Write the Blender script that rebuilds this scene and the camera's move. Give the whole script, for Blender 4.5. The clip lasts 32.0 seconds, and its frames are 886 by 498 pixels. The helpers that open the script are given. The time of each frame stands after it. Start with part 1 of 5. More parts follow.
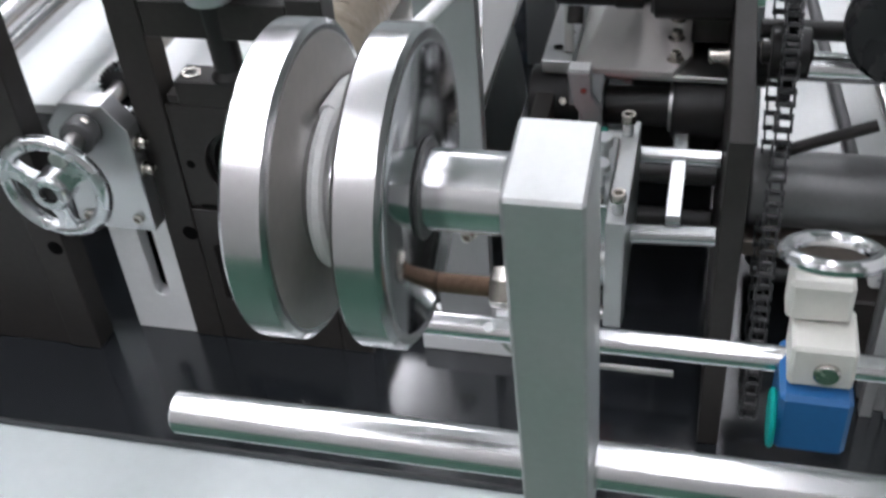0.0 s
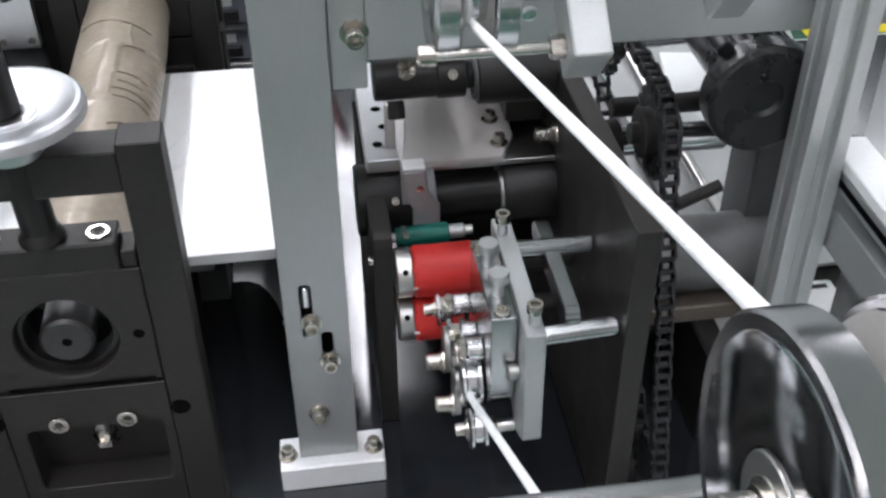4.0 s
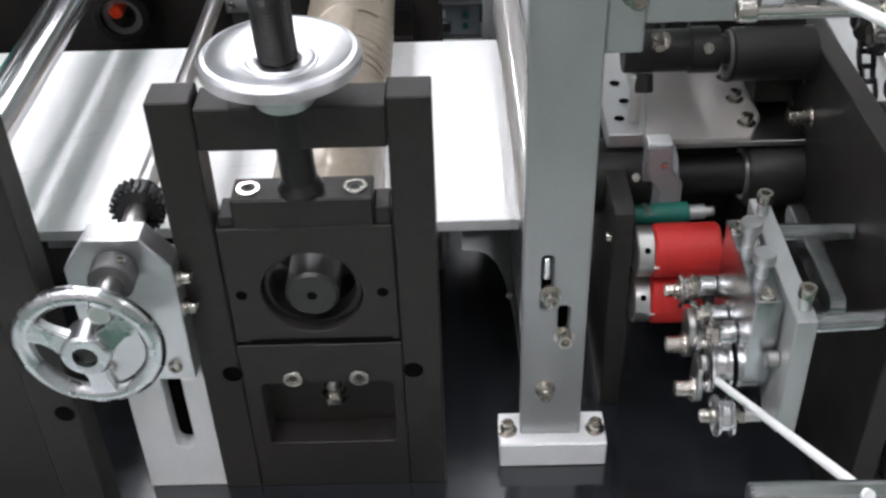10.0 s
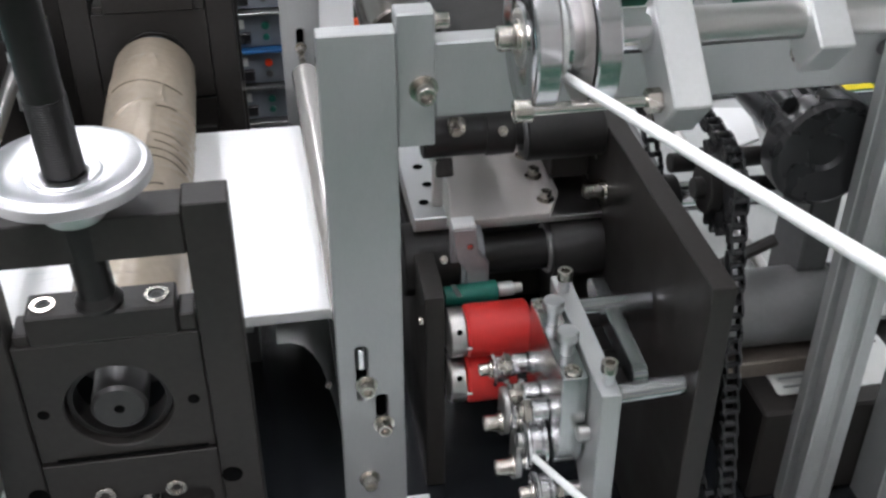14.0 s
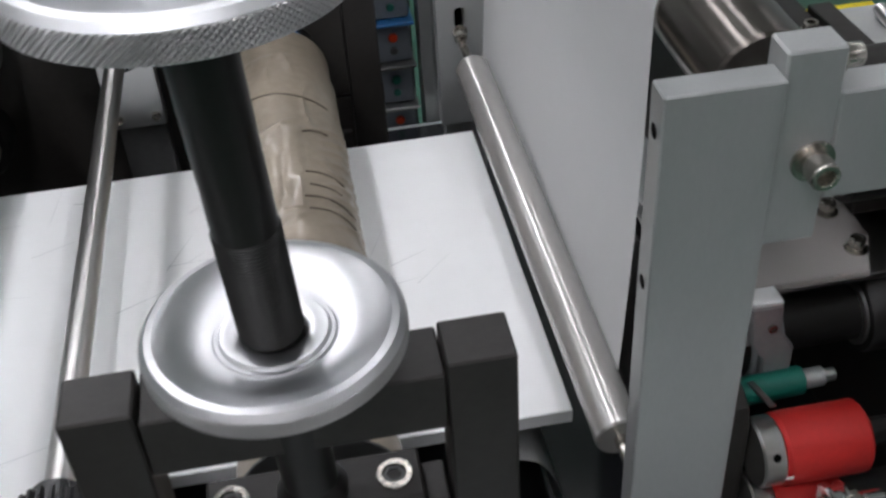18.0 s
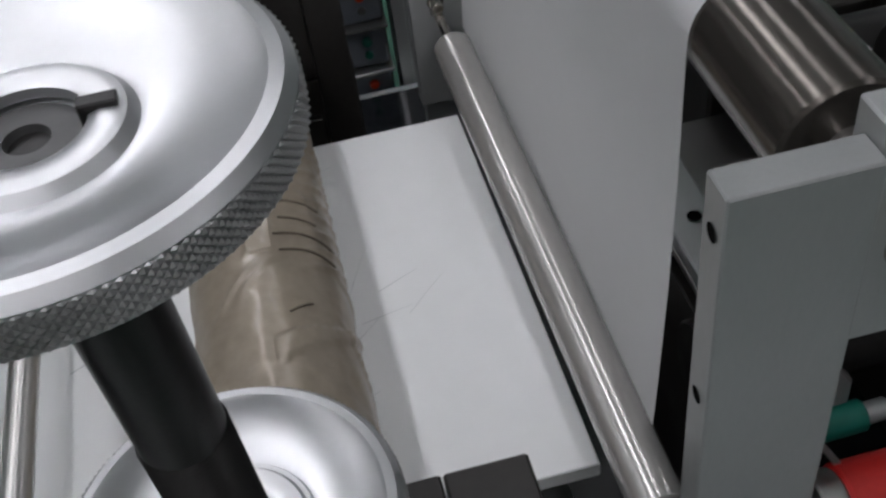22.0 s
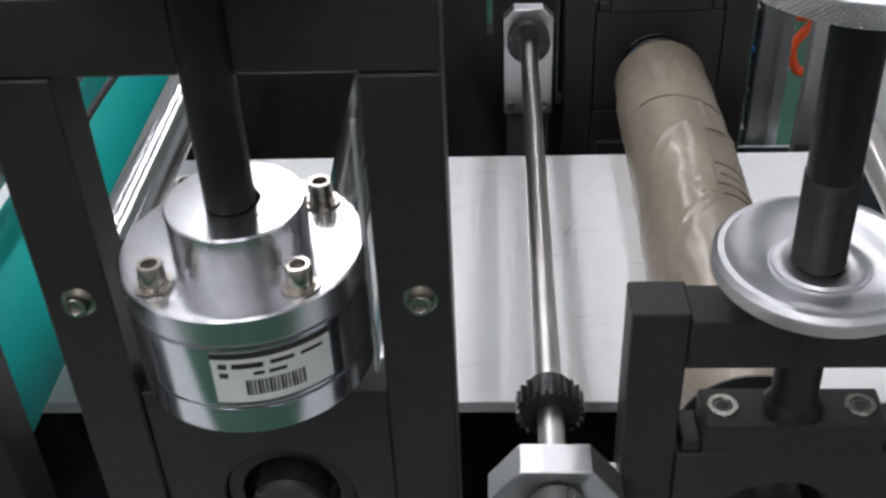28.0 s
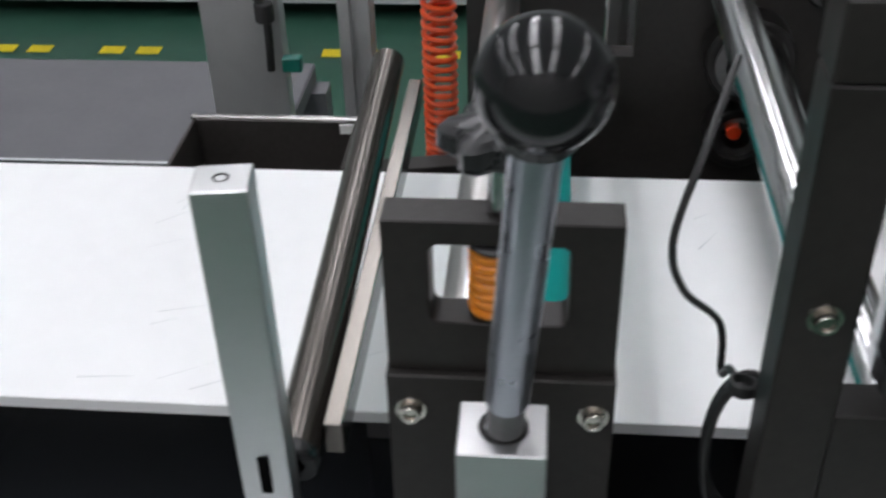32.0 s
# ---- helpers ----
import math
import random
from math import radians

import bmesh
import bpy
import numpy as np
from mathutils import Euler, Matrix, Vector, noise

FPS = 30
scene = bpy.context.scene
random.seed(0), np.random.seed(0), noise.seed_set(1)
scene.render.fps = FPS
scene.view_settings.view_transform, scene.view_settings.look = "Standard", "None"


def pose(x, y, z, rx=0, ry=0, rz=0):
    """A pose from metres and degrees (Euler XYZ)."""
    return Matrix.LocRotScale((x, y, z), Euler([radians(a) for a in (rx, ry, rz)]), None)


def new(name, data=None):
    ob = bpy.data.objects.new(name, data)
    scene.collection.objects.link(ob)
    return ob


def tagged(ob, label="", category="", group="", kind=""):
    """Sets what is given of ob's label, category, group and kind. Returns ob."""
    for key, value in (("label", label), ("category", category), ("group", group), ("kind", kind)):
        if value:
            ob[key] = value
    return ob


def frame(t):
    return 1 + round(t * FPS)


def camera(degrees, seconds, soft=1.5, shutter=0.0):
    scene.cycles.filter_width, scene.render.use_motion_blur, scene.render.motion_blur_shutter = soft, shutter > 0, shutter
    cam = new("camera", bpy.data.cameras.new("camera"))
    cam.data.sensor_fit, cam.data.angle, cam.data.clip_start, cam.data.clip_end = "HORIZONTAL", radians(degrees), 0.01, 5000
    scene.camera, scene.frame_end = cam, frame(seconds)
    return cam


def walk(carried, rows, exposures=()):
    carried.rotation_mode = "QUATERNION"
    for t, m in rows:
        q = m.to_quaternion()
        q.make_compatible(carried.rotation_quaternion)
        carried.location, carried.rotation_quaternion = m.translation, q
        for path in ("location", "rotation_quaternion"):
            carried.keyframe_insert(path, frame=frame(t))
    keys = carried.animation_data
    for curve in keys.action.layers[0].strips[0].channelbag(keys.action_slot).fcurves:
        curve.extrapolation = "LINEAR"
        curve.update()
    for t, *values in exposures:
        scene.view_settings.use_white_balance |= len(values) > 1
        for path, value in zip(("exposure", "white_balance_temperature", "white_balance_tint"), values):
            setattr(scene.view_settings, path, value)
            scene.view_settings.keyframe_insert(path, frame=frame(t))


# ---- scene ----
cam = camera(43.99, 32.0, 2.5, 0.5)
# seconds, x, y, z, and turns in degrees
PATH = [
    (0.0, 0.3022, -0.5748, 0.4210, 51.13, 4.12, 12.97),
    (0.5, 0.2772, -0.5654, 0.4128, 48.13, 3.14, 9.06),
    (1.0, 0.2571, -0.5608, 0.4073, 46.29, 2.66, 5.56),
    (1.5, 0.2357, -0.5538, 0.4065, 45.41, 3.03, 2.21),
    (2.0, 0.2031, -0.5409, 0.4065, 47.09, 1.22, -0.02),
    (2.5, 0.1857, -0.5267, 0.4166, 48.84, 1.57, -4.01),
    (3.0, 0.1708, -0.5230, 0.4220, 50.19, 1.11, -6.59),
    (3.5, 0.1536, -0.5112, 0.4305, 51.55, 0.59, -8.18),
    (5.5, 0.1472, -0.4956, 0.4210, 53.51, -0.70, -7.24),
    (6.0, 0.1422, -0.5069, 0.4175, 54.10, -1.22, -8.00),
    (6.5, 0.1349, -0.5075, 0.4247, 53.64, -1.50, -7.41),
    (7.0, 0.1186, -0.4982, 0.4255, 53.51, -1.63, -5.36),
    (7.5, 0.1065, -0.4876, 0.4262, 53.78, -1.73, -3.73),
    (8.0, 0.0910, -0.4723, 0.4192, 54.08, -1.41, -2.26),
    (8.5, 0.0885, -0.4688, 0.4133, 53.89, -0.32, -1.66),
    (9.0, 0.0943, -0.4732, 0.4093, 52.86, 1.09, -1.13),
    (9.5, 0.0949, -0.4846, 0.4073, 52.50, 1.73, -0.98),
    (10.0, 0.0851, -0.4931, 0.4075, 52.37, 1.60, -0.26),
    (10.5, 0.0715, -0.4855, 0.4024, 52.16, 1.91, -0.47),
    (11.0, 0.0759, -0.4777, 0.3993, 51.63, 1.63, -1.81),
    (11.5, 0.0681, -0.4799, 0.3982, 51.45, 1.44, -2.33),
    (12.0, 0.0718, -0.4766, 0.3997, 51.85, 0.49, -5.01),
    (12.5, 0.0937, -0.4700, 0.4079, 52.71, 0.27, -8.00),
    (13.0, 0.1124, -0.4733, 0.4228, 53.60, 0.14, -9.46),
    (13.5, 0.1110, -0.4828, 0.4229, 54.93, -0.04, -9.97),
    (14.0, 0.1013, -0.4844, 0.4224, 55.45, -0.10, -9.68),
    (14.5, 0.0827, -0.4847, 0.4175, 55.59, 0.01, -8.86),
    (15.0, 0.0511, -0.4853, 0.4105, 55.67, -0.56, -6.50),
    (15.5, 0.0414, -0.4600, 0.3994, 55.34, 0.20, -5.64),
    (17.5, 0.0111, -0.2956, 0.3868, 52.31, 2.85, -8.84),
    (18.0, 0.0199, -0.2545, 0.3795, 51.11, 3.13, -9.76),
    (18.5, 0.0285, -0.2132, 0.3746, 49.81, 3.33, -10.48),
    (19.0, 0.0266, -0.2072, 0.3745, 49.08, 3.24, -10.81),
    (19.5, 0.0247, -0.2032, 0.3827, 48.43, 3.03, -10.65),
    (20.0, 0.0358, -0.1838, 0.3846, 48.09, 5.18, -11.83),
    (20.5, 0.0418, -0.1644, 0.3838, 47.81, 5.55, -13.14),
    (21.0, 0.0398, -0.1557, 0.3829, 47.02, 5.64, -14.59),
    (21.5, 0.0337, -0.1532, 0.3792, 46.36, 5.49, -14.18),
    (22.0, 0.0371, -0.1526, 0.3746, 45.74, 5.95, -13.14),
    (22.5, 0.0341, -0.1608, 0.3752, 45.29, 6.66, -12.41),
    (23.0, 0.0423, -0.1627, 0.3767, 45.17, 7.52, -12.70),
    (23.5, 0.0433, -0.1625, 0.3760, 44.99, 7.96, -12.99),
    (24.0, 0.0406, -0.1653, 0.3780, 45.22, 8.26, -12.60),
    (24.5, 0.0340, -0.1750, 0.3823, 45.99, 8.12, -12.77),
    (25.0, 0.0258, -0.1984, 0.3951, 47.09, 7.03, -12.48),
    (25.5, -0.0007, -0.2381, 0.4153, 50.10, 4.02, -10.28),
    (26.0, -0.0332, -0.2831, 0.4278, 53.18, 2.65, -4.42),
    (26.5, -0.0637, -0.3012, 0.4278, 54.91, 1.32, 1.57),
    (28.5, -0.1414, -0.3463, 0.4100, 53.12, 2.20, 2.16),
    (29.0, -0.1568, -0.3390, 0.4142, 53.42, 1.65, 2.14),
    (29.5, -0.1707, -0.3327, 0.4141, 53.53, 1.64, 1.97),
    (30.0, -0.1961, -0.3295, 0.4178, 53.93, 1.04, 2.25),
    (30.5, -0.2416, -0.3320, 0.4157, 55.18, -0.06, 3.06),
    (31.0, -0.2903, -0.3293, 0.4123, 56.08, -0.48, 5.15),
    (31.5, -0.3302, -0.3410, 0.4150, 55.88, 1.36, 5.94),
    (32.0, -0.3823, -0.3467, 0.4088, 54.78, 1.42, 5.05),
]
EXPOSURE = [(0.0, 0.2), (1.0, 0.04), (1.5, 0.02), (2.0, 0.26), (3.5, 0.5), (6.0, 0.42), (12.0, 0.42), (13.0, 0.5), (14.0, 0.46), (15.0, 0.36), (18.0, -0.28), (21.0, -0.8), (23.0, -0.95), (26.0, -0.95), (26.5, -0.75), (29.0, -0.22), (30.0, -0.2), (31.0, -0.2), (32.0, -0.34)]
walk(cam, [(t, pose(*p)) for t, *p in PATH], [(t, e, 6130 if t < 4 else 6260, 13) for t, e in EXPOSURE])

# ---------- world and lights ----------
world = bpy.data.worlds.new("hall_air")
world.use_nodes = True
world.node_tree.nodes["Background"].inputs[0].default_value = (0.75, 0.85, 1.0, 1)
world.node_tree.nodes["Background"].inputs[1].default_value = 0.25
scene.world = world

# ---------- materials ----------
def mat(name, col, rough=0.5, metal=0.0, var=0.15, scale=30.0, stretch=(1, 1, 1), bump=0.0, bscale=None, rvar=0.1, coat=0.0, spec=0.5, aniso=0.0, radial="Z"):
    m = bpy.data.materials.new(name)
    m.use_nodes = True
    nt = m.node_tree
    N, L = nt.nodes, nt.links
    b = N["Principled BSDF"]
    tc = N.new("ShaderNodeTexCoord")
    mp = N.new("ShaderNodeMapping")
    mp.inputs["Scale"].default_value = stretch
    L.new(tc.outputs["Object"], mp.inputs["Vector"])
    n1 = N.new("ShaderNodeTexNoise")
    n1.inputs["Scale"].default_value = scale
    n1.inputs["Detail"].default_value = 6
    n2 = N.new("ShaderNodeTexNoise")
    n2.inputs["Scale"].default_value = scale * 9
    n2.inputs["Detail"].default_value = 3
    L.new(mp.outputs[0], n1.inputs["Vector"])
    L.new(mp.outputs[0], n2.inputs["Vector"])
    mix = N.new("ShaderNodeMix")
    mix.data_type = "FLOAT"
    mix.inputs[0].default_value = 0.4
    L.new(n1.outputs[0], mix.inputs[2])
    L.new(n2.outputs[0], mix.inputs[3])
    cr = N.new("ShaderNodeMapRange")
    cr.inputs[1].default_value, cr.inputs[2].default_value = 0.3, 0.7
    cr.inputs[3].default_value, cr.inputs[4].default_value = 1 - var, 1 + var
    L.new(mix.outputs[0], cr.inputs[0])
    oi = N.new("ShaderNodeObjectInfo")
    orr = N.new("ShaderNodeMapRange")
    orr.inputs[3].default_value, orr.inputs[4].default_value = 0.95, 1.05
    L.new(oi.outputs["Random"], orr.inputs[0])
    mu = N.new("ShaderNodeMath")
    mu.operation = "MULTIPLY"
    L.new(cr.outputs[0], mu.inputs[0])
    L.new(orr.outputs[0], mu.inputs[1])
    vm = N.new("ShaderNodeVectorMath")
    vm.operation = "SCALE"
    vm.inputs[0].default_value = col
    L.new(mu.outputs[0], vm.inputs["Scale"])
    L.new(vm.outputs[0], b.inputs["Base Color"])
    rr = N.new("ShaderNodeMapRange")
    rr.inputs[1].default_value, rr.inputs[2].default_value = 0.3, 0.7
    rr.inputs[3].default_value, rr.inputs[4].default_value = max(0.02, rough - rvar), rough + rvar
    L.new(n1.outputs[0], rr.inputs[0])
    L.new(rr.outputs[0], b.inputs["Roughness"])
    b.inputs["Metallic"].default_value = metal
    b.inputs["Coat Weight"].default_value = coat
    b.inputs["Specular IOR Level"].default_value = spec
    if aniso:
        tg = N.new("ShaderNodeTangent")
        tg.direction_type, tg.axis = "RADIAL", radial
        b.inputs["Anisotropic"].default_value = aniso
        L.new(tg.outputs[0], b.inputs["Tangent"])
    if bump:
        bp = N.new("ShaderNodeBump")
        bp.inputs["Strength"].default_value = bump
        bp.inputs["Distance"].default_value = 0.0006
        n3 = N.new("ShaderNodeTexNoise")
        n3.inputs["Scale"].default_value = bscale or scale * 20
        L.new(mp.outputs[0], n3.inputs["Vector"])
        L.new(n3.outputs[0], bp.inputs["Height"])
        L.new(bp.outputs[0], b.inputs["Normal"])
    return m

BLACK = mat("black_oxide_steel", (0.026, 0.0235, 0.0215), 0.46, 0.0, 0.25, 25, bump=0.12, rvar=0.08, spec=0.3)
BLACKROD = mat("black_steel_rod", (0.014, 0.013, 0.0125), 0.36, 0.0, 0.25, 40, bump=0.06, rvar=0.05, spec=0.3)
# Near-black that paints the shade of holes, slots and gaps onto plain faces.
DEEPSHADE = mat("recess_shade", (0.003, 0.003, 0.003), 0.8, spec=0.05)
ALU = mat("machined_aluminium", (0.62, 0.625, 0.63), 0.36, 1.0, 0.03, 60, (1, 1, 3), rvar=0.04)
ALUDISC = mat("turned_aluminium", (0.64, 0.645, 0.66), 0.36, 1.0, 0.03, 50, rvar=0.02, aniso=0.55)
BRAKE = mat("polished_aluminium", (0.62, 0.625, 0.645), 0.24, 1.0, 0.03, 50, rvar=0.02, aniso=0.5)
BRAKEB = mat("bright_turned_aluminium", (0.6, 0.605, 0.62), 0.13, 1.0, 0.04, 70, (1, 1, 6), rvar=0.03)
ANOD = mat("grey_anodised_aluminium", (0.4, 0.412, 0.408), 0.4, 0.55, 0.05, 30, (3, 3, 1), bump=0.02)
PALE = mat("pale_anodised_aluminium", (0.53, 0.54, 0.535), 0.38, 0.6, 0.06, 50, bump=0.05)
CHROME = mat("chromed_steel", (0.72, 0.715, 0.725), 0.18, 1.0, 0.03, 60, rvar=0.02)
STEEL = mat("ground_steel", (0.52, 0.51, 0.495), 0.3, 1.0, 0.03, 60, rvar=0.02)
SCREW = mat("nickel_screw", (0.5, 0.47, 0.425), 0.24, 1.0, 0.1, 90)
WHITE = mat("white_laminate", (0.8, 0.81, 0.81), 0.45, 0.0, 0.03, 6, bump=0.03)
PAPER = mat("white_paper_web", (0.84, 0.845, 0.85), 0.7, 0.0, 0.02, 8)
BROWN = mat("brown_wrapped_film", (0.29, 0.245, 0.19), 0.4, 0.25, 0.2, 18, (1, 1, 1), bump=0.3, bscale=120, coat=0.3)
DROLL = mat("dark_grey_roller", (0.115, 0.104, 0.093), 0.2, 0.8, 0.05, 40, (1, 0.1, 1), rvar=0.02)
TEAL = mat("teal_rubber", (0.005, 0.29, 0.265), 0.62, 0.0, 0.06, 20, spec=0.15)
RED = mat("red_rubber", (0.52, 0.022, 0.018), 0.5, 0.0, 0.12, 40)
ORANGE = mat("orange_spring_paint", (0.75, 0.24, 0.012), 0.35, 0.0, 0.1, 60)
RUBBER = mat("black_plastic", (0.018, 0.018, 0.019), 0.3, 0.0, 0.15, 60)
CABLE = mat("black_cable", (0.02, 0.02, 0.02), 0.45)
BLUE = mat("blue_plastic", (0.02, 0.12, 0.32), 0.4, 0.0, 0.08, 40)
BEIGE = mat("cream_plastic", (0.68, 0.67, 0.62), 0.45, 0.0, 0.05, 40)
HOSE = mat("orange_red_hose", (0.85, 0.1, 0.02), 0.35)
STRING = mat("white_cord", (0.82, 0.82, 0.82), 0.7, 0.0, 0.08, 300, bump=0.5, bscale=900)
GLOSS = mat("black_glossy_bed", (0.016, 0.018, 0.021), 0.15, 0.0, 0.2, 8, rvar=0.05, spec=0.75)
BEDPAINT = mat("pale_green_grey_paint", (0.58, 0.62, 0.62), 0.42, 0.0, 0.05, 12, bump=0.08)
FLOOR = mat("green_epoxy_floor", (0.034, 0.1, 0.068), 0.4, 0.0, 0.15, 3, rvar=0.12)
YELLOW = mat("yellow_floor_tape", (0.75, 0.6, 0.02), 0.5, 0.0, 0.15, 20)
WALLS = mat("brown_grey_wall", (0.58, 0.56, 0.545), 0.7, 0.0, 0.08, 2)
WALLP = mat("painted_wall", (0.78, 0.79, 0.78), 0.7, 0.0, 0.05, 2)
CEIL = mat("ceiling_paint", (0.75, 0.75, 0.74), 0.8, 0.0, 0.04, 2)
LABEL = mat("label_paper", (0.75, 0.76, 0.74), 0.5, 0.0, 0.04, 60)
INK = mat("black_ink", (0.02, 0.02, 0.02), 0.6)
GREYP = mat("grey_panel_paint", (0.4, 0.42, 0.43), 0.5, 0.0, 0.06, 10)
DGREY = mat("dark_grey_steel", (0.1, 0.1, 0.1), 0.45, 0.3, 0.2, 20, bump=0.1)
GREENP = mat("green_rubber", (0.008, 0.14, 0.105), 0.45)
RLAMP = mat("red_button", (0.7, 0.05, 0.01), 0.35)
ARMP = mat("clear_anodised_aluminium", (0.84, 0.85, 0.85), 0.42, 0.15, 0.05, 40, bump=0.04)
LEVER = mat("dull_steel_lever", (0.36, 0.375, 0.41), 0.3, 1.0, 0.06, 60, rvar=0.05)
TABLEG = mat("grey_painted_table", (0.1, 0.1, 0.108), 0.5, 0.0, 0.08, 10)
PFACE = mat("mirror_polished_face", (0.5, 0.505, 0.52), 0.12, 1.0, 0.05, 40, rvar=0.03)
SATING = mat("dull_grey_steel", (0.36, 0.355, 0.36), 0.45, 0.4, 0.1, 40)
PRIM = mat("ground_pulley_rim", (0.62, 0.61, 0.62), 0.2, 1.0, 0.05, 60, (1, 1, 1), rvar=0.04)
PINNER = mat("brushed_pulley_groove", (0.46, 0.445, 0.425), 0.5, 0.7, 0.08, 40, rvar=0.05)
BRIGHTPIN = mat("bright_pin_steel", (0.62, 0.6, 0.56), 0.22, 1.0, 0.06, 90, rvar=0.04)
RUSTY = mat("rust_brown_pin", (0.2, 0.13, 0.09), 0.45, 0.7, 0.25, 90, rvar=0.08)
SHAFTD = mat("dark_turned_steel", (0.035, 0.034, 0.033), 0.35, 0.3, 0.15, 40)
CREASE = mat("dark_film_crease", (0.15, 0.125, 0.095), 0.45, 0.0, 0.2, 60)
SATIN = mat("worn_satin_aluminium", (0.6, 0.61, 0.62), 0.28, 1.0, 0.12, 60, bump=0.25, bscale=260, rvar=0.08)
KNURL = mat("knurled_aluminium", (0.42, 0.42, 0.42), 0.38, 1.0, 0.1, 300)
GUIDE = mat("brushed_steel_roller", (0.44, 0.43, 0.41), 0.2, 0.55, 0.04, 20, (1, 0.5, 1), rvar=0.015, spec=0.6)
FROST = mat("smoked_acrylic", (0.5, 0.475, 0.455), 0.3, 0.0, 0.03, 12, rvar=0.015)

CHROMEB = mat("polished_block", (0.4, 0.41, 0.41), 0.22, 1.0, 0.05, 60, rvar=0.04)
KNOB = mat("glossy_black_knob", (0.012, 0.012, 0.013), 0.14, 0.0, 0.1, 40, rvar=0.03)
COVER = mat("grey_cast_cover", (0.19, 0.19, 0.19), 0.38, 0.4, 0.1, 30, bump=0.05)
BRASSY = mat("brown_tinted_steel", (0.24, 0.205, 0.175), 0.4, 0.6, 0.15, 40)
TRAYB = mat("brown_black_tray_steel", (0.055, 0.05, 0.046), 0.4, 0.4, 0.25, 30, bump=0.1)
MODULE = mat("grey_module_plastic", (0.2, 0.22, 0.25), 0.45, 0.0, 0.08, 30)

def glow(name, col, strength):
    m = bpy.data.materials.new(name)
    m.use_nodes = True
    b = m.node_tree.nodes["Principled BSDF"]
    b.inputs["Base Color"].default_value = (0.9, 0.9, 0.9, 1)
    b.inputs["Emission Color"].default_value = (*col, 1)
    b.inputs["Emission Strength"].default_value = strength
    return m

def translucent(m, col, share):
    """Lets a share of the light through a thin sheet."""
    nt = m.node_tree
    t = nt.nodes.new("ShaderNodeBsdfTranslucent")
    t.inputs[0].default_value = (*col, 1)
    x = nt.nodes.new("ShaderNodeMixShader")
    x.inputs[0].default_value = share
    nt.links.new(nt.nodes["Principled BSDF"].outputs[0], x.inputs[1])
    nt.links.new(t.outputs[0], x.inputs[2])
    nt.links.new(x.outputs[0], nt.nodes["Material Output"].inputs[0])

translucent(PAPER, (0.9, 0.9, 0.9), 0.38)
LAMP = glow("lamp_diffuser", (1.0, 0.985, 0.995), 26.0)

# ---------- mesh helpers ----------
BASE = {}

def thing(name, at, label, cat, group="", kind=""):
    e = new(name)
    e.location = at
    e.empty_display_size = 0.01
    BASE[e] = Vector(at)
    return tagged(e, label, cat, group, kind)

def link(name, me, material, parent=None, label="", m=None):
    ob = new(name, me)
    if material is not None and not me.materials:
        me.materials.append(material)
    m = m or Matrix.Identity(4)
    if parent is not None:
        ob.parent = parent
        off = BASE.get(parent, Vector((0, 0, 0)))
        ob.matrix_basis = Matrix.Translation(-off) @ m
    else:
        ob.matrix_basis = m
    BASE[ob] = m.translation.copy()
    if label:
        ob["label"] = label
    return ob

def part(name, bm, material, parent=None, label="", m=None, smooth=True):
    me = bpy.data.meshes.new(name)
    bmesh.ops.recalc_face_normals(bm, faces=bm.faces)
    bm.to_mesh(me)
    bm.free()
    if smooth:
        for p in me.polygons:
            p.use_smooth = True
        me.set_sharp_from_angle(angle=radians(32))
    return link(name, me, material, parent, label, m)

def bbox(x0, x1, y0, y1, z0, z1, bev=0.0008, seg=1):
    bm = bmesh.new()
    bmesh.ops.create_cube(bm, size=1)
    for v in bm.verts:
        v.co = Vector(((x0 + x1) / 2 + v.co.x * (x1 - x0), (y0 + y1) / 2 + v.co.y * (y1 - y0), (z0 + z1) / 2 + v.co.z * (z1 - z0)))
    if bev:
        bmesh.ops.bevel(bm, geom=bm.edges[:], offset=bev, segments=seg, affect="EDGES", profile=0.6)
    return bm

def axis_m(p, d):
    return Matrix.Translation(p) @ Vector(d).normalized().to_track_quat("Z", "Y").to_matrix().to_4x4()

def lathe(profile, p=(0, 0, 0), d=(0, 0, 1), seg=40, bm=None, closed=False):
    """Turn a profile of (radius, height) round the axis d from p."""
    own = bm or bmesh.new()
    m = axis_m(p, d)
    rings = []
    for r, h in profile:
        if r < 1e-6:
            rings.append([own.verts.new(m @ Vector((0, 0, h)))])
        else:
            rings.append([own.verts.new(m @ Vector((r * math.cos(2 * math.pi * i / seg), r * math.sin(2 * math.pi * i / seg), h))) for i in range(seg)])
    pairs = list(zip(rings, rings[1:])) + ([(rings[-1], rings[0])] if closed else [])
    for a, b in pairs:
        for i in range(seg):
            j = (i + 1) % seg
            q = [a[i % len(a)], a[j % len(a)], b[j % len(b)], b[i % len(b)]]
            u = []
            for v in q:
                if v not in u:
                    u.append(v)
            if len(u) > 2:
                own.faces.new(u)
    return own

def rod(p0, p1, r, c=0.0008, seg=28, bm=None):
    p0, p1 = Vector(p0), Vector(p1)
    h = (p1 - p0).length
    return lathe([(0, 0), (r - c, 0), (r, c), (r, h - c), (r - c, h), (0, h)], p0, p1 - p0, seg, bm)

def ring(p0, p1, r, ri, c=0.0008, seg=40, bm=None):
    p0, p1 = Vector(p0), Vector(p1)
    h = (p1 - p0).length
    return lathe([(ri, 0), (r - c, 0), (r, c), (r, h - c), (r - c, h), (ri, h)], p0, p1 - p0, seg, bm, closed=True)

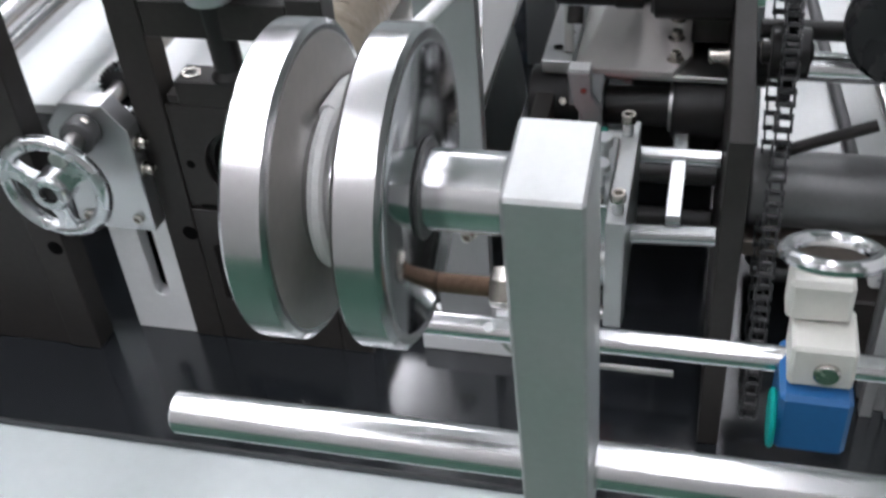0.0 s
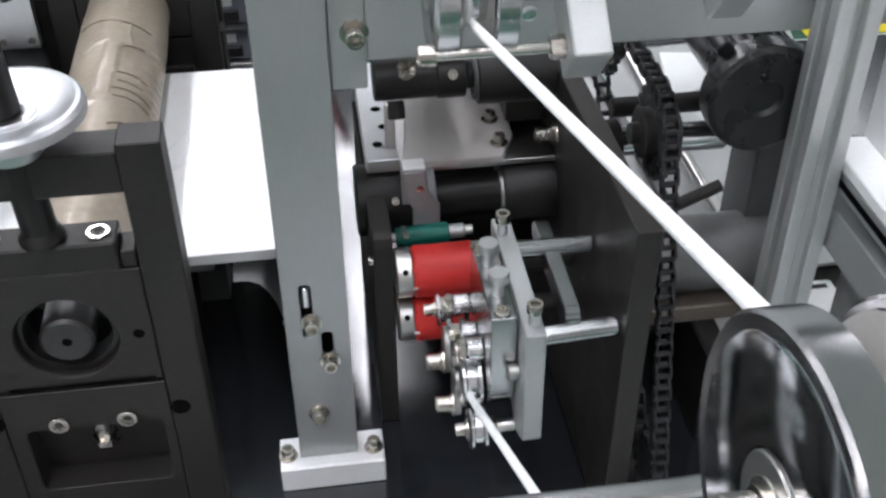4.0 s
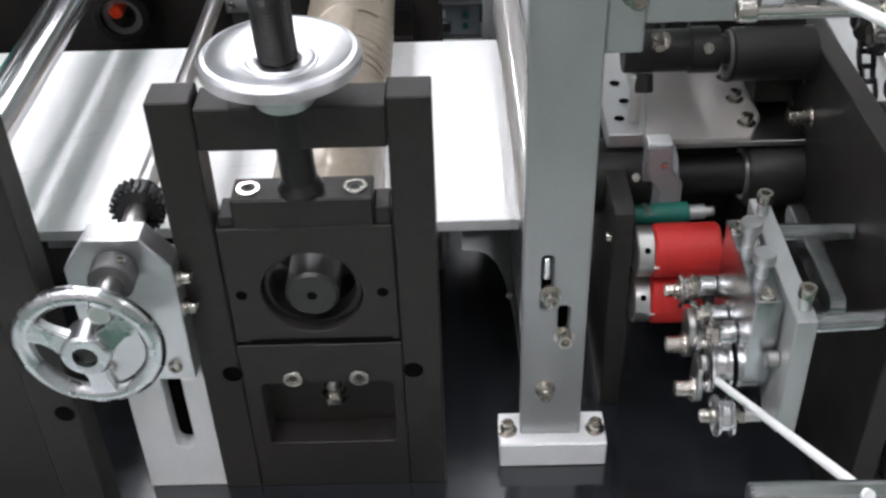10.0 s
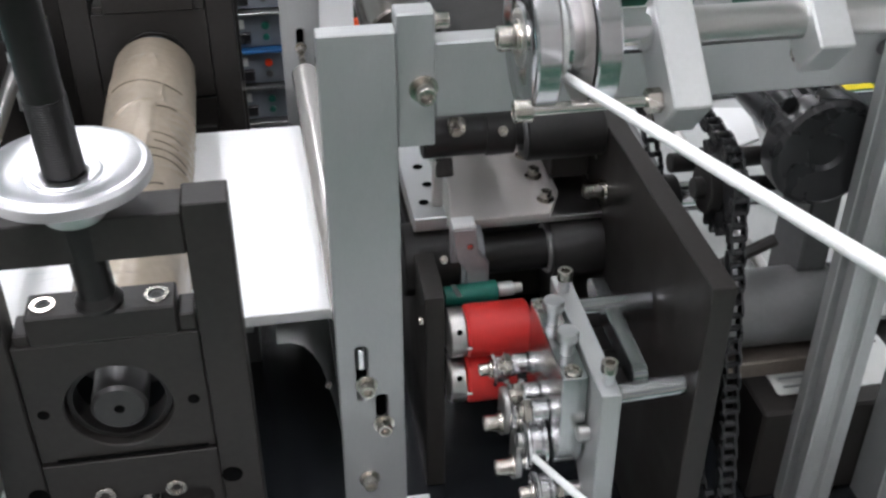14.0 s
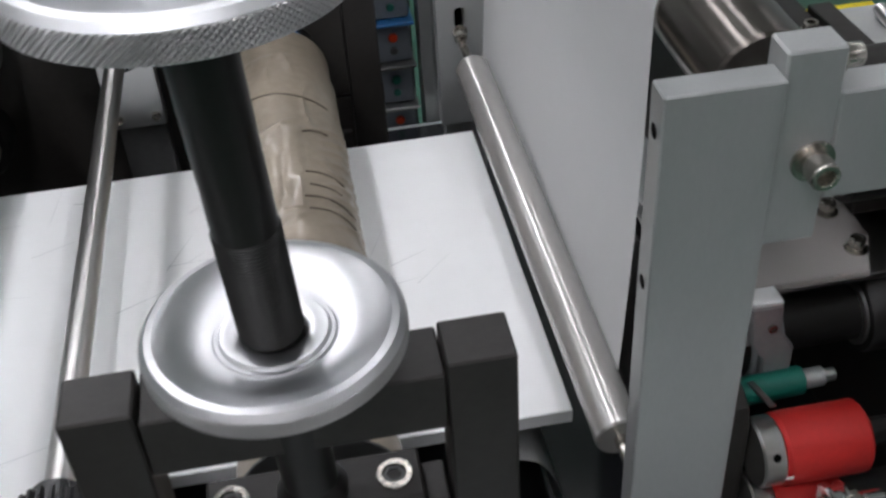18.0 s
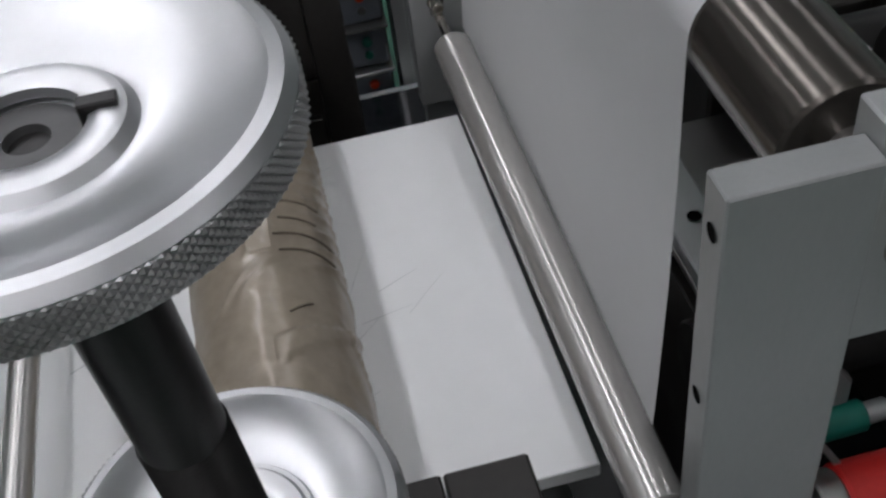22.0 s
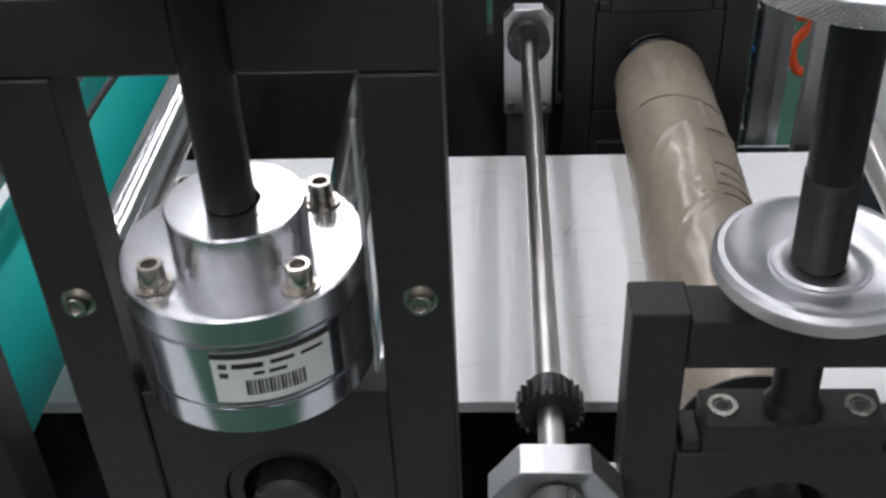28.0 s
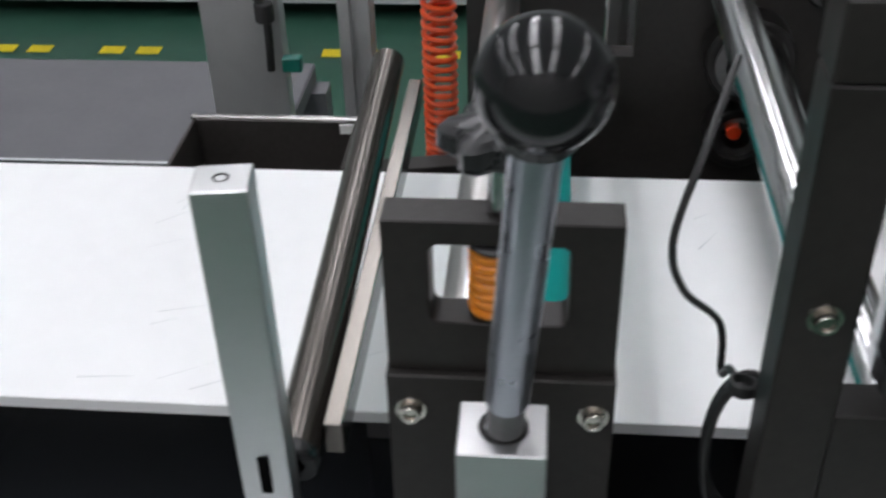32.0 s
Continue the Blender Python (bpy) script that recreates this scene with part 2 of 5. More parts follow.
def tube(pts, r, seg=10, bm=None, cap=True):
    """A round tube along points."""
    own = bm or bmesh.new()
    pts = [Vector(p) for p in pts]
    prev, up = None, Vector((0.13, 0.2, 1)).normalized()
    rings = []
    for i, p in enumerate(pts):
        t = (pts[min(i + 1, len(pts) - 1)] - pts[max(i - 1, 0)]).normalized()
        u = (up - t * up.dot(t)).normalized()
        up = u
        w = t.cross(u)
        rings.append([own.verts.new(p + (u * math.cos(2 * math.pi * k / seg) + w * math.sin(2 * math.pi * k / seg)) * r) for k in range(seg)])
    for a, b in zip(rings, rings[1:]):
        for k in range(seg):
            own.faces.new((a[k], a[(k + 1) % seg], b[(k + 1) % seg], b[k]))
    if cap:
        own.faces.new(rings[0])
        own.faces.new(rings[-1])
    return own

def smooth_path(pts, n=8):
    """Catmull-Rom points through pts."""
    pts = [Vector(p) for p in pts]
    out = []
    for i in range(len(pts) - 1):
        a, b, c, d = pts[max(i - 1, 0)], pts[i], pts[i + 1], pts[min(i + 2, len(pts) - 1)]
        for k in range(n):
            t = k / n
            out.append(0.5 * ((2 * b) + (c - a) * t + (2 * a - 5 * b + 4 * c - d) * t * t + (3 * b - a - 3 * c + d) * t ** 3))
    return out + [pts[-1]]

def prism(outline, a0, a1, axis="x", holes=(), bev=0.0006):
    """An outline of 2D points, with holes, drawn out along an axis. For axis x the points are (y, z), y: (x, z), z: (x, y)."""
    place = {"x": lambda u, v, w: (w, u, v), "y": lambda u, v, w: (u, w, v), "z": lambda u, v, w: (u, v, w)}[axis]
    bm = bmesh.new()
    edges = []
    for loop in (outline, *holes):
        vs = [bm.verts.new(place(u, v, a0)) for u, v in loop]
        edges += [bm.edges.new((vs[i], vs[(i + 1) % len(vs)])) for i in range(len(vs))]
    fill = bmesh.ops.triangle_fill(bm, use_beauty=True, use_dissolve=True, edges=edges)
    faces = [f for f in fill["geom"] if isinstance(f, bmesh.types.BMFace)]
    ext = bmesh.ops.extrude_face_region(bm, geom=faces)
    d = Vector(place(0, 0, a1 - a0))
    for v in ext["geom"]:
        if isinstance(v, bmesh.types.BMVert):
            v.co += d
    bmesh.ops.recalc_face_normals(bm, faces=bm.faces)
    if bev:
        sharp = [e for e in bm.edges if len(e.link_faces) == 2 and e.calc_face_angle() > 0.8]
        bmesh.ops.bevel(bm, geom=sharp, offset=bev, segments=1, affect="EDGES")
    return bm

def rect(u0, u1, v0, v1, r=0.0, n=4):
    if not r:
        return [(u0, v0), (u1, v0), (u1, v1), (u0, v1)]
    out = []
    for cu, cv, a in ((u1 - r, v0 + r, -90), (u1 - r, v1 - r, 0), (u0 + r, v1 - r, 90), (u0 + r, v0 + r, 180)):
        out += [(cu + r * math.cos(radians(a + 90 * k / n)), cv + r * math.sin(radians(a + 90 * k / n))) for k in range(n + 1)]
    return out

def circle(cu, cv, r, n=32):
    return [(cu + r * math.cos(2 * math.pi * k / n), cv + r * math.sin(2 * math.pi * k / n)) for k in range(n)]

SCREWS = {}

def screw(parent, p, d, r=0.005, h=0.006, washer=True, name="screw", spin=0.0, material=None):
    """A socket cap screw whose head stands on p and points along d."""
    key = (r, h, washer)
    if key not in SCREWS:
        bm = bmesh.new()
        z = 0.0
        if washer:
            lathe([(0, 0), (r * 1.45, 0), (r * 1.5, r * 0.08), (r * 1.45, r * 0.25), (r * 0.9, r * 0.25)], seg=24, bm=bm)
            lathe([(r * 1.15, r * 0.25), (r * 1.15, r * 0.5), (r * 0.9, r * 0.5)], seg=24, bm=bm)
            z = r * 0.5
        lathe([(r * 0.9, z), (r, z + 0.0004), (r, z + h - 0.0008), (r * 0.9, z + h), (r * 0.62, z + h), (r * 0.58, z + h - 0.0003)], seg=24, bm=bm)
        lathe([(r * 0.6, z + h - 0.0003), (r * 0.56, z + h * 0.45), (0, z + h * 0.4)], seg=6, bm=bm)
        me = bpy.data.meshes.new("screw")
        bmesh.ops.recalc_face_normals(bm, faces=bm.faces)
        bm.to_mesh(me)
        bm.free()
        for q in me.polygons:
            q.use_smooth = True
        me.set_sharp_from_angle(angle=radians(30))
        me.materials.append(SCREW)
        SCREWS[key] = me
    return link(name, SCREWS[key], None, parent, "", axis_m(p, d) @ pose(0, 0, 0, 0, 0, spin))

# ---------- the hall ----------
FZ = -0.95
part("floor", bbox(-9, 9, -3.4, 9, FZ - 0.1, FZ, 0), FLOOR)
tagged(bpy.data.objects["floor"], "green epoxy workshop floor with yellow tape marks", "floor", kind="structure")
# South wall is unseen, set close and brown-grey to shape the pulley reflections.
for nm, b in (("wall_north", (-9, 9, 9, 9.2)), ("wall_south", (-9, 9, -3.6, -3.4)), ("wall_west", (-9.2, -9, -3.6, 9)), ("wall_east", (9, 9.2, -3.6, 9))):
    tagged(part(nm, bbox(*b, FZ, 3.2, 0), WALLS if nm == "wall_south" else WALLP), "brown-grey wall added out of view to shape reflections" if nm == "wall_south" else "plain pale painted workshop wall", "wall", kind="structure")
tagged(part("ceiling", bbox(-9.2, 9.2, -3.6, 9.2, 3.2, 3.3, 0), CEIL), "plain pale workshop ceiling", "ceiling", kind="structure")

def ceiling_light(x, y):
    e = thing("ceiling_light", (x, y, 3.15), "long white ceiling light with a glowing diffuser", "ceiling light", "ceiling lights of the hall")
    part("housing", bbox(x - 0.1, x + 0.1, y - 1.45, y + 1.45, 3.15, 3.2, 0.004), PALE, e)
    part("diffuser", bbox(x - 0.05, x + 0.05, y - 1.4, y + 1.4, 3.146, 3.1495, 0.001), LAMP, e, "glowing white diffuser")

# Rows follow shadows and highlights; one left row is added to light the web.
for lx in (-5.2, -3.0, -1.22, -1.06, 0.36, 3.6):
    for ly in (-1.9, 1.2, 4.3):
        ceiling_light(lx, ly)

# ---------- machine bed ----------
BZ = -0.165
cab = thing("machine_bed", (0, 0.2, FZ), "pale grey-green machine cabinet with a glossy black bed plate on top", "machine")
part("cabinet", bbox(-1.5, 1.3, -0.30, 0.62, FZ + 0.05, BZ - 0.008, 0.006, 2), BEDPAINT, cab)
part("bed_plate", bbox(-1.5, 1.3, -0.115, 0.60, BZ - 0.0075, BZ, 0.001), GLOSS, cab, "glossy black bed plate")
part("plinth", bbox(-1.45, 1.25, -0.25, 0.57, FZ, FZ + 0.049, 0), DGREY, cab)

# ---------- roller stands (front and rear) ----------
def hand_nut(e, x, y, z, r, th, name="handwheel", knurl=True):
    """A dished aluminium wheel whose upper rim is at z."""
    prof = [(0.0105, -th * 0.55), (0.019, -th * 0.55), (0.022, -th), (r - 0.003, -th), (r, -th + 0.0015), (r, -0.0025), (r - 0.0018, -0.0004), (r - 0.0042, 0), (r - 0.0052, -0.0008), (r * 0.7, -0.0040), (0.021, -0.0062), (0.0185, -0.0062), (0.0168, -0.0042), (0.0125, -0.0038), (0.0105, -0.0045)]
    w = part(name, lathe(prof, seg=96, closed=True), ALUDISC, e, "dished turned aluminium wheel with a knurled rim", Matrix.Translation((x, y, z)))
    if knurl:
        bm = bmesh.new()
        n, rows, h = 140, 9, th - 0.004
        cyl = lambda a, dz, rr: bm.verts.new((rr * math.cos(a), rr * math.sin(a), 0.0015 - th + dz))
        st = 2 * math.pi / n
        for j in range(rows):
            for k in range(n):
                a0, d0 = (k + 0.5 * (j % 2)) * st, h * (j + 0.5) / rows
                hz = h / rows
                top = cyl(a0, d0, r + 0.0006)
                rim = [cyl(a0 - st * 0.48, d0, r + 0.0001), cyl(a0, max(0, d0 - hz * 0.95), r + 0.0001), cyl(a0 + st * 0.48, d0, r + 0.0001), cyl(a0, min(h, d0 + hz * 0.95), r + 0.0001)]
                for i in range(4):
                    bm.faces.new((rim[i], rim[(i + 1) % 4], top))
        part("knurling", bm, KNURL, w, "fine diamond knurling", Matrix.Translation((x, y, z)), False)["kind"] = "stuff"
    return w

def stand(x, y, front=True, wheels=True, zc=0.0, z_top=0.130):
    """Black bearing stand of a roller, with a sliding bearing block and an adjusting rod."""
    s = -1 if front else 1
    Y = lambda v: y + v if front else y - v
    def bx(x0, x1, y0, y1, z0, z1, bev=0.0008):
        a, b = sorted((Y(y0), Y(y1)))
        return bbox(x + x0, x + x1, a, b, z0, z1, bev)
    e = thing("roller_stand", (x, y, BZ), "black steel bearing stand with a sliding block and aluminium adjusting wheel", "bearing stand", "bearing stands of the rollers")
    part("post", bx(-0.0735, -0.050, 0, 0.022, BZ, z_top), BLACK, e)
    part("post", bx(0.050, 0.0735, 0, 0.022, BZ, z_top), BLACK, e)
    part("crossbar", bx(-0.0497, 0.0497, 0.001, 0.0255, 0.0995, z_top - 0.005), BLACK, e)
    low = prism([(x - 0.0497, BZ), (x + 0.0497, BZ), (x + 0.0497, zc - 0.0385), (x - 0.0497, zc - 0.0385)], Y(0.0005), Y(0.0215), "y", [rect(x - 0.039, x + 0.043, zc - 0.124, zc - 0.0705, 0.004)])
    part("lower_plate", low, BLACK, e)
    part("lower_back", bx(-0.045, 0.047, 0.0222, 0.028, zc - 0.13, zc - 0.065), BLACK, e)
    blk = prism(rect(x - 0.0492, x + 0.0492, zc - 0.036, zc + 0.0485), Y(0.0012), Y(0.0222), "y", [circle(x, zc + 0.001, 0.0295, 40)])
    block = part("bearing_block", blk, BLACK, e)
    part("bearing_ring", ring((x, Y(0.007), zc + 0.001), (x, Y(0.0225), zc + 0.001), 0.0293, 0.0255, 0.001), BLACKROD, block, "dark inner bearing ring")
    part("shaft_end", rod((x, Y(0.0005), zc), (x, Y(0.06), zc), 0.0158, 0.002, 36), SHAFTD, block, "dark turned shaft end")
    part("centre_hole", lathe([(0.003, 0), (0.002, -0.0001), (0, -0.0001)], (x, Y(0.0003), zc), (0, s, 0), 16), DEEPSHADE, block)
    part("groove", bx(-0.040, 0.045, -0.0004, 0.0008, zc - 0.0352, zc - 0.0338, 0.0), DEEPSHADE, block)
    cap = part("cap_block", bx(-0.0385, 0.0395, 0.0005, 0.0235, zc + 0.0487, zc + 0.068, 0.0012), BLACK, e)
    part("shoulder", bx(-0.047, -0.0388, 0.003, 0.022, zc + 0.0487, zc + 0.056), BLACK, cap)
    part("shoulder", bx(0.0398, 0.0485, 0.003, 0.022, zc + 0.0487, zc + 0.060), BLACK, cap)
    for dx in (-0.0295, 0.0295):
        part("seat_ring", ring((x + dx, Y(0.0115), zc + 0.068), (x + dx, Y(0.0115), zc + 0.0692), 0.0068, 0.0044, 0.0003, 24), SCREW, cap)
        part("screw_socket", lathe([(0.0044, 0.0005), (0.003, 0.0006), (0.0027, -0.0015), (0, -0.0018)], (x + dx, Y(0.0115), zc + 0.068), seg=6), DGREY, cap)
    for dx in (-0.0185, 0.0225):
        part("seat_ring", ring((x + dx, Y(0.0004), zc - 0.066), (x + dx, Y(-0.0012), zc - 0.066), 0.0062, 0.0038, 0.0003, 24), SCREW, e)
        part("screw_socket", lathe([(0.0038, 0.0006), (0.0028, 0.0006), (0.0024, -0.001), (0, -0.001)], (x + dx, Y(0.0004), zc - 0.066), (0, s, 0), 6), SCREW, e)
    # Holes are flat near-black discs, their inner shade painted on.
    for dx in (-0.055, 0.056):
        part("pin_hole", lathe([(0.0062, 0.0003), (0.0055, 0.0004), (0, 0.0002)], (x + dx, Y(0), zc - 0.0605), (0, s, 0), 20), DEEPSHADE, e)
    for dx in (-0.041, 0.041):
        part("tapped_hole", lathe([(0.0034, 0.0003), (0.0028, 0.0004), (0, 0.0002)], (x + dx, Y(0.0012), zc + 0.001), (0, s, 0), 14), DEEPSHADE, block)
    part("jack_bolt", lathe([(0, 0.0), (0.0075, 0), (0.0085, 0.001), (0.0085, 0.006), (0.0058, 0.0062), (0.0058, 0.012), (0, 0.012)], (x + 0.005, Y(0.009), zc - 0.0925), seg=6), SCREW, e, "hexagon jack bolt")
    part("jack_thread", rod((x + 0.005, Y(0.009), zc - 0.081), (x + 0.005, Y(0.009), zc - 0.071), 0.006), SCREW, e)
    # adjusting rod
    part("rod_collar", lathe([(0, 0), (0.0125, 0), (0.0128, 0.003), (0.0105, 0.007), (0.0098, 0.008), (0, 0.008)], (x, Y(0.0105), zc + 0.0675), seg=32), BLACKROD, e)
    top = Vector((x - 0.0066, Y(0.0033), 0.272)) if wheels else Vector((x, Y(0.0105), 0.16))
    foot = Vector((x, Y(0.0105), zc + 0.07))
    part("adjusting_rod", rod(foot, top, 0.0098, 0.001, 32), BLACKROD, e, "blackened threaded adjusting rod")
    if wheels:
        lean = top - foot
        th = bmesh.new()
        for k in range(30):
            lathe([(0.0098, 0), (0.0104, 0.0006), (0.0098, 0.0012)], foot.lerp(top, 0.40 + 0.0068 * k), lean, 24, th)
        part("thread", th, BLACKROD, e)
        mid = foot.lerp(top, 0.43)
        hand_nut(e, mid.x + 0.001, mid.y, 0.1548, 0.0411, 0.0098, "lock_wheel")
        part("lock_hub", ring((mid.x + 0.001, mid.y, z_top - 0.0048), (mid.x + 0.001, mid.y, 0.1468), 0.0155, 0.0102, 0.0008), ALU, e)
        hand_nut(e, top.x, top.y, 0.2805, 0.0443, 0.0118, "handwheel")
        part("wheel_hub", ring((top.x, top.y, 0.2600), (top.x, top.y, 0.2735), 0.0145, 0.0098, 0.0008), ALU, e)
        part("rod_top", lathe([(0.0104, 0), (0.0104, 0.0012), (0.004, 0.0014), (0.0032, -0.003), (0, -0.0032)], (top.x, top.y, 0.2722), seg=28), DGREY, e)
        part("key", bbox(top.x + 0.009, top.x + 0.0155, top.y - 0.0006, top.y + 0.0026, 0.2725, 0.2778, 0.0003), BLACKROD, e)
    return e

stand(0, -0.006)
stand(0, 0.476, front=False, wheels=False)

# ---------- brown wrapped roller ----------
def wrapped_roller():
    e = thing("wrapped_roller", (0, 0.23, 0), "brown roller wrapped in wrinkled film", "roller")
    rnd = random.Random(7)
    n, m, y0, y1 = 120, 230, 0.058, 0.43
    ridges = []
    for k in range(46):
        ridges.append((rnd.uniform(0, 2 * math.pi), rnd.uniform(y0, y1), rnd.choice((-1, 1)) * rnd.uniform(0.5, 2.2), rnd.uniform(0.010, 0.034), rnd.uniform(0.0006, 0.0015), rnd.uniform(0.0010, 0.0020)))
    for k in range(9):
        ridges.append((1.2 + 0.05 * rnd.random(), 0.22 + 0.012 * k, 0.25, 0.028, 0.0013, 0.0016))
    bm = bmesh.new()
    rows = []
    r0 = 0.0362
    for j in range(m + 1):
        y = y0 + (y1 - y0) * j / m
        row = []
        for i in range(n):
            a = 2 * math.pi * i / n
            r = r0 + 0.0012 * noise.noise((math.cos(a) * 1.6, math.sin(a) * 1.6, y * 14)) + 0.0005 * noise.noise((math.cos(a) * 5, math.sin(a) * 5, y * 60))
            for ra, ry, sl, ln, amp, wd in ridges:
                da = (a - ra + math.pi) % (2 * math.pi) - math.pi
                u = da * r0
                v = y - ry
                if abs(u) < 0.05 and abs(v) < 0.05:
                    c, s = math.cos(sl), math.sin(sl)
                    p, q = u * c + v * s, -u * s + v * c
                    q += 0.2 * p * p / 0.03
                    if abs(p) < ln:
                        r += amp * math.exp(-(q / wd) ** 2) * (1 - (p / ln) ** 2)
            da = (a + math.pi) % (2 * math.pi) - math.pi
            if abs(da - 0.1 - 1.2 * (y - 0.26)) < 0.17 and 0.222 < y < 0.305:
                r += 0.0011
            if da > 0.1 and 0.150 + 0.02 * da < y < 0.166 + 0.012 * da:
                r += 0.0013
            if y < 0.075:
                r = 0.0372
            if y > 0.395:
                r = 0.0352 + 0.0003 * noise.noise((a, y * 30, 0))
            row.append(bm.verts.new((r * math.sin(a), y, r * math.cos(a))))
        rows.append(row)
    for a, b in zip(rows, rows[1:]):
        for i in range(n):
            bm.faces.new((a[i], a[(i + 1) % n], b[(i + 1) % n], b[i]))
    bm.faces.new(rows[0])
    bm.faces.new(rows[-1])
    part("film_wrap", bm, BROWN, e, "wrinkled brown film wrapping")
    for y_, a0, a1, sl in ((0.219, 0.3, 1.15, 0.004), (0.231, 0.25, 1.2, 0.003), (0.243, 0.35, 0.9, 0.002), (0.254, 0.3, 1.0, 0.004), (0.29, 0.25, 0.8, 0.014), (0.342, -0.8, 0.9, -0.004), (0.172, 0.3, 0.6, 0.016)):
        arc = [(math.sin(a) * 0.0368, y_ + sl * math.sin(2 * a), math.cos(a) * 0.0368) for a in [a0 + (a1 - a0) * k / 14 for k in range(15)]]
        part("crease", tube(arc, 0.0006, 6), CREASE, e, "dark crease in the film")
    part("shaft", rod((0, 0.035, 0), (0, 0.455, 0), 0.0165), DGREY, e)
    part("end_ring", ring((0, 0.0565, 0), (0, 0.0582, 0), 0.0376, 0.0165, 0.0004), DGREY, e)

wrapped_roller()

# ---------- white table ----------
PT = -0.037
tbl = thing("white_table_plate", (-0.3, 0.25, PT - 0.009), "thin white laminate table plate with scuffs", "table plate")
part("plate", prism(rect(-1.15, 0.1275, 0.115, 0.384), PT - 0.009, PT, "z"), WHITE, tbl)
scuff = bmesh.new()
rs = random.Random(3)
for k in range(70):
    sx, sy, a, ln = rs.uniform(-0.66, 0.08), rs.uniform(0.12, 0.38), rs.gauss(0.5, 0.5), rs.uniform(0.004, 0.024)
    c, s = math.cos(a), math.sin(a)
    w = rs.uniform(0.0001, 0.0003)
    q = [(-ln, -w), (ln, -w * 0.3), (ln, w * 0.3), (-ln, w)]
    scuff.faces.new([scuff.verts.new((sx + u * c - v * s, sy + u * s + v * c, PT + 0.0003)) for u, v in q])
part("scuff_marks", scuff, GREYP, tbl, "faint grey scuff marks")["kind"] = "stuff"
for bx_ in (-0.86, -0.49, -0.20, 0.06):
    part("bracket", bbox(bx_ - 0.012, bx_ + 0.012, 0.14, 0.36, PT - 0.034, PT - 0.0095), ANOD, tbl)
    part("support_leg", bbox(bx_ - 0.012, bx_ + 0.012, 0.22, 0.26, BZ, PT - 0.0345), DGREY, tbl)

# ---------- adjusting shaft with gear, handwheel and slotted arm ----------
SX, SZ = -0.1025, 0.037
ad = thing("adjusting_arm", (SX, 0, BZ), "slotted arm with bearing block, long shaft, gear and spoked handwheel", "adjusting arm")
part("arm", prism(rect(-0.1245, -0.0715, BZ, 0.03), -0.004, 0.008, "y", [rect(-0.1010, -0.0885, -0.128, -0.058, 0.006)]), ARMP, ad, "pale slotted arm plate")
# Near-black box added behind the slot, painted as its inner shade.
part("arm_back", bbox(-0.104, -0.086, 0.0085, 0.02, -0.14, 0.0), DEEPSHADE, ad)
ch = prism([(-0.132, -0.049), (-0.0725, -0.049), (-0.0725, 0.036), (-0.087, 0.0555), (-0.118, 0.0555), (-0.132, 0.036)], -0.0215, -0.0045, "y")
part("bearing_block", ch, ALU, ad, "chamfered aluminium bearing block")
for dx, dz in ((-0.122, -0.038), (-0.083, -0.038)):
    screw(ad, (dx, -0.0215, dz), (0, -1, 0), 0.0042, 0.003, False)
for dz in (0.022, 0.0):
    screw(ad, (-0.0725, -0.013, dz), (1, 0, 0), 0.004, 0.005)
part("long_shaft", rod((SX, -0.062, SZ), (SX, 0.455, SZ), 0.0064), STEEL, ad, "long ground steel shaft")
part("collar", ring((SX, -0.036, SZ), (SX, -0.0225, SZ), 0.0125, 0.0056), DGREY, ad)
screw(ad, (SX + 0.006, -0.029, SZ + 0.0105), (0.5, 0, 1), 0.0028, 0.0015, False)
def gear(e, x, y, z, r, th, n, axis=(0, 1, 0), material=None):
    bm = bmesh.new()
    m = axis_m((x, y, z), axis)
    prof = []
    for k in range(n):
        for da, rr in ((-0.30, r * 0.84), (-0.16, r), (0.16, r), (0.30, r * 0.84)):
            a = 2 * math.pi * (k + da) / n
            prof.append((rr * math.cos(a), rr * math.sin(a)))
    lo = [bm.verts.new(m @ Vector((u, v, 0))) for u, v in prof]
    hi = [bm.verts.new(m @ Vector((u, v, th))) for u, v in prof]
    for i in range(len(lo)):
        j = (i + 1) % len(lo)
        bm.faces.new((lo[i], lo[j], hi[j], hi[i]))
    bm.faces.new(lo)
    bm.faces.new(hi)
    return part("gear", bm, material or RUBBER, e, "black toothed gear", smooth=False)
gear(ad, SX, 0.031, SZ, 0.0165, 0.011, 22)
gear(ad, SX + 0.004, 0.012, SZ - 0.027, 0.0165, 0.010, 22)
part("gear_hub", ring((SX, 0.042, SZ), (SX, 0.050, SZ), 0.011, 0.0056), RUBBER, ad)
part("end_holder", prism([(SX - 0.019, -0.03), (SX + 0.019, -0.03), (SX + 0.019, 0.052), (SX + 0.011, 0.060), (SX - 0.011, 0.060), (SX - 0.019, 0.052)], 0.437, 0.449, "y"), ALU, ad, "pale octagonal rear holder")
part("holder_post", bbox(SX - 0.017, SX + 0.017, 0.4495, 0.462, BZ, 0.03), DGREY, ad)
for dx in (-0.013, 0.013):
    screw(ad, (SX + dx, 0.437, -0.022), (0, -1, 0), 0.0035, 0.003, False)
part("far_gear", lathe([(0, 0), (0.0165, 0), (0.0165, 0.011), (0, 0.011)], (SX, 0.425, SZ), (0, 1, 0), 22), RUBBER, ad, "black far gear")
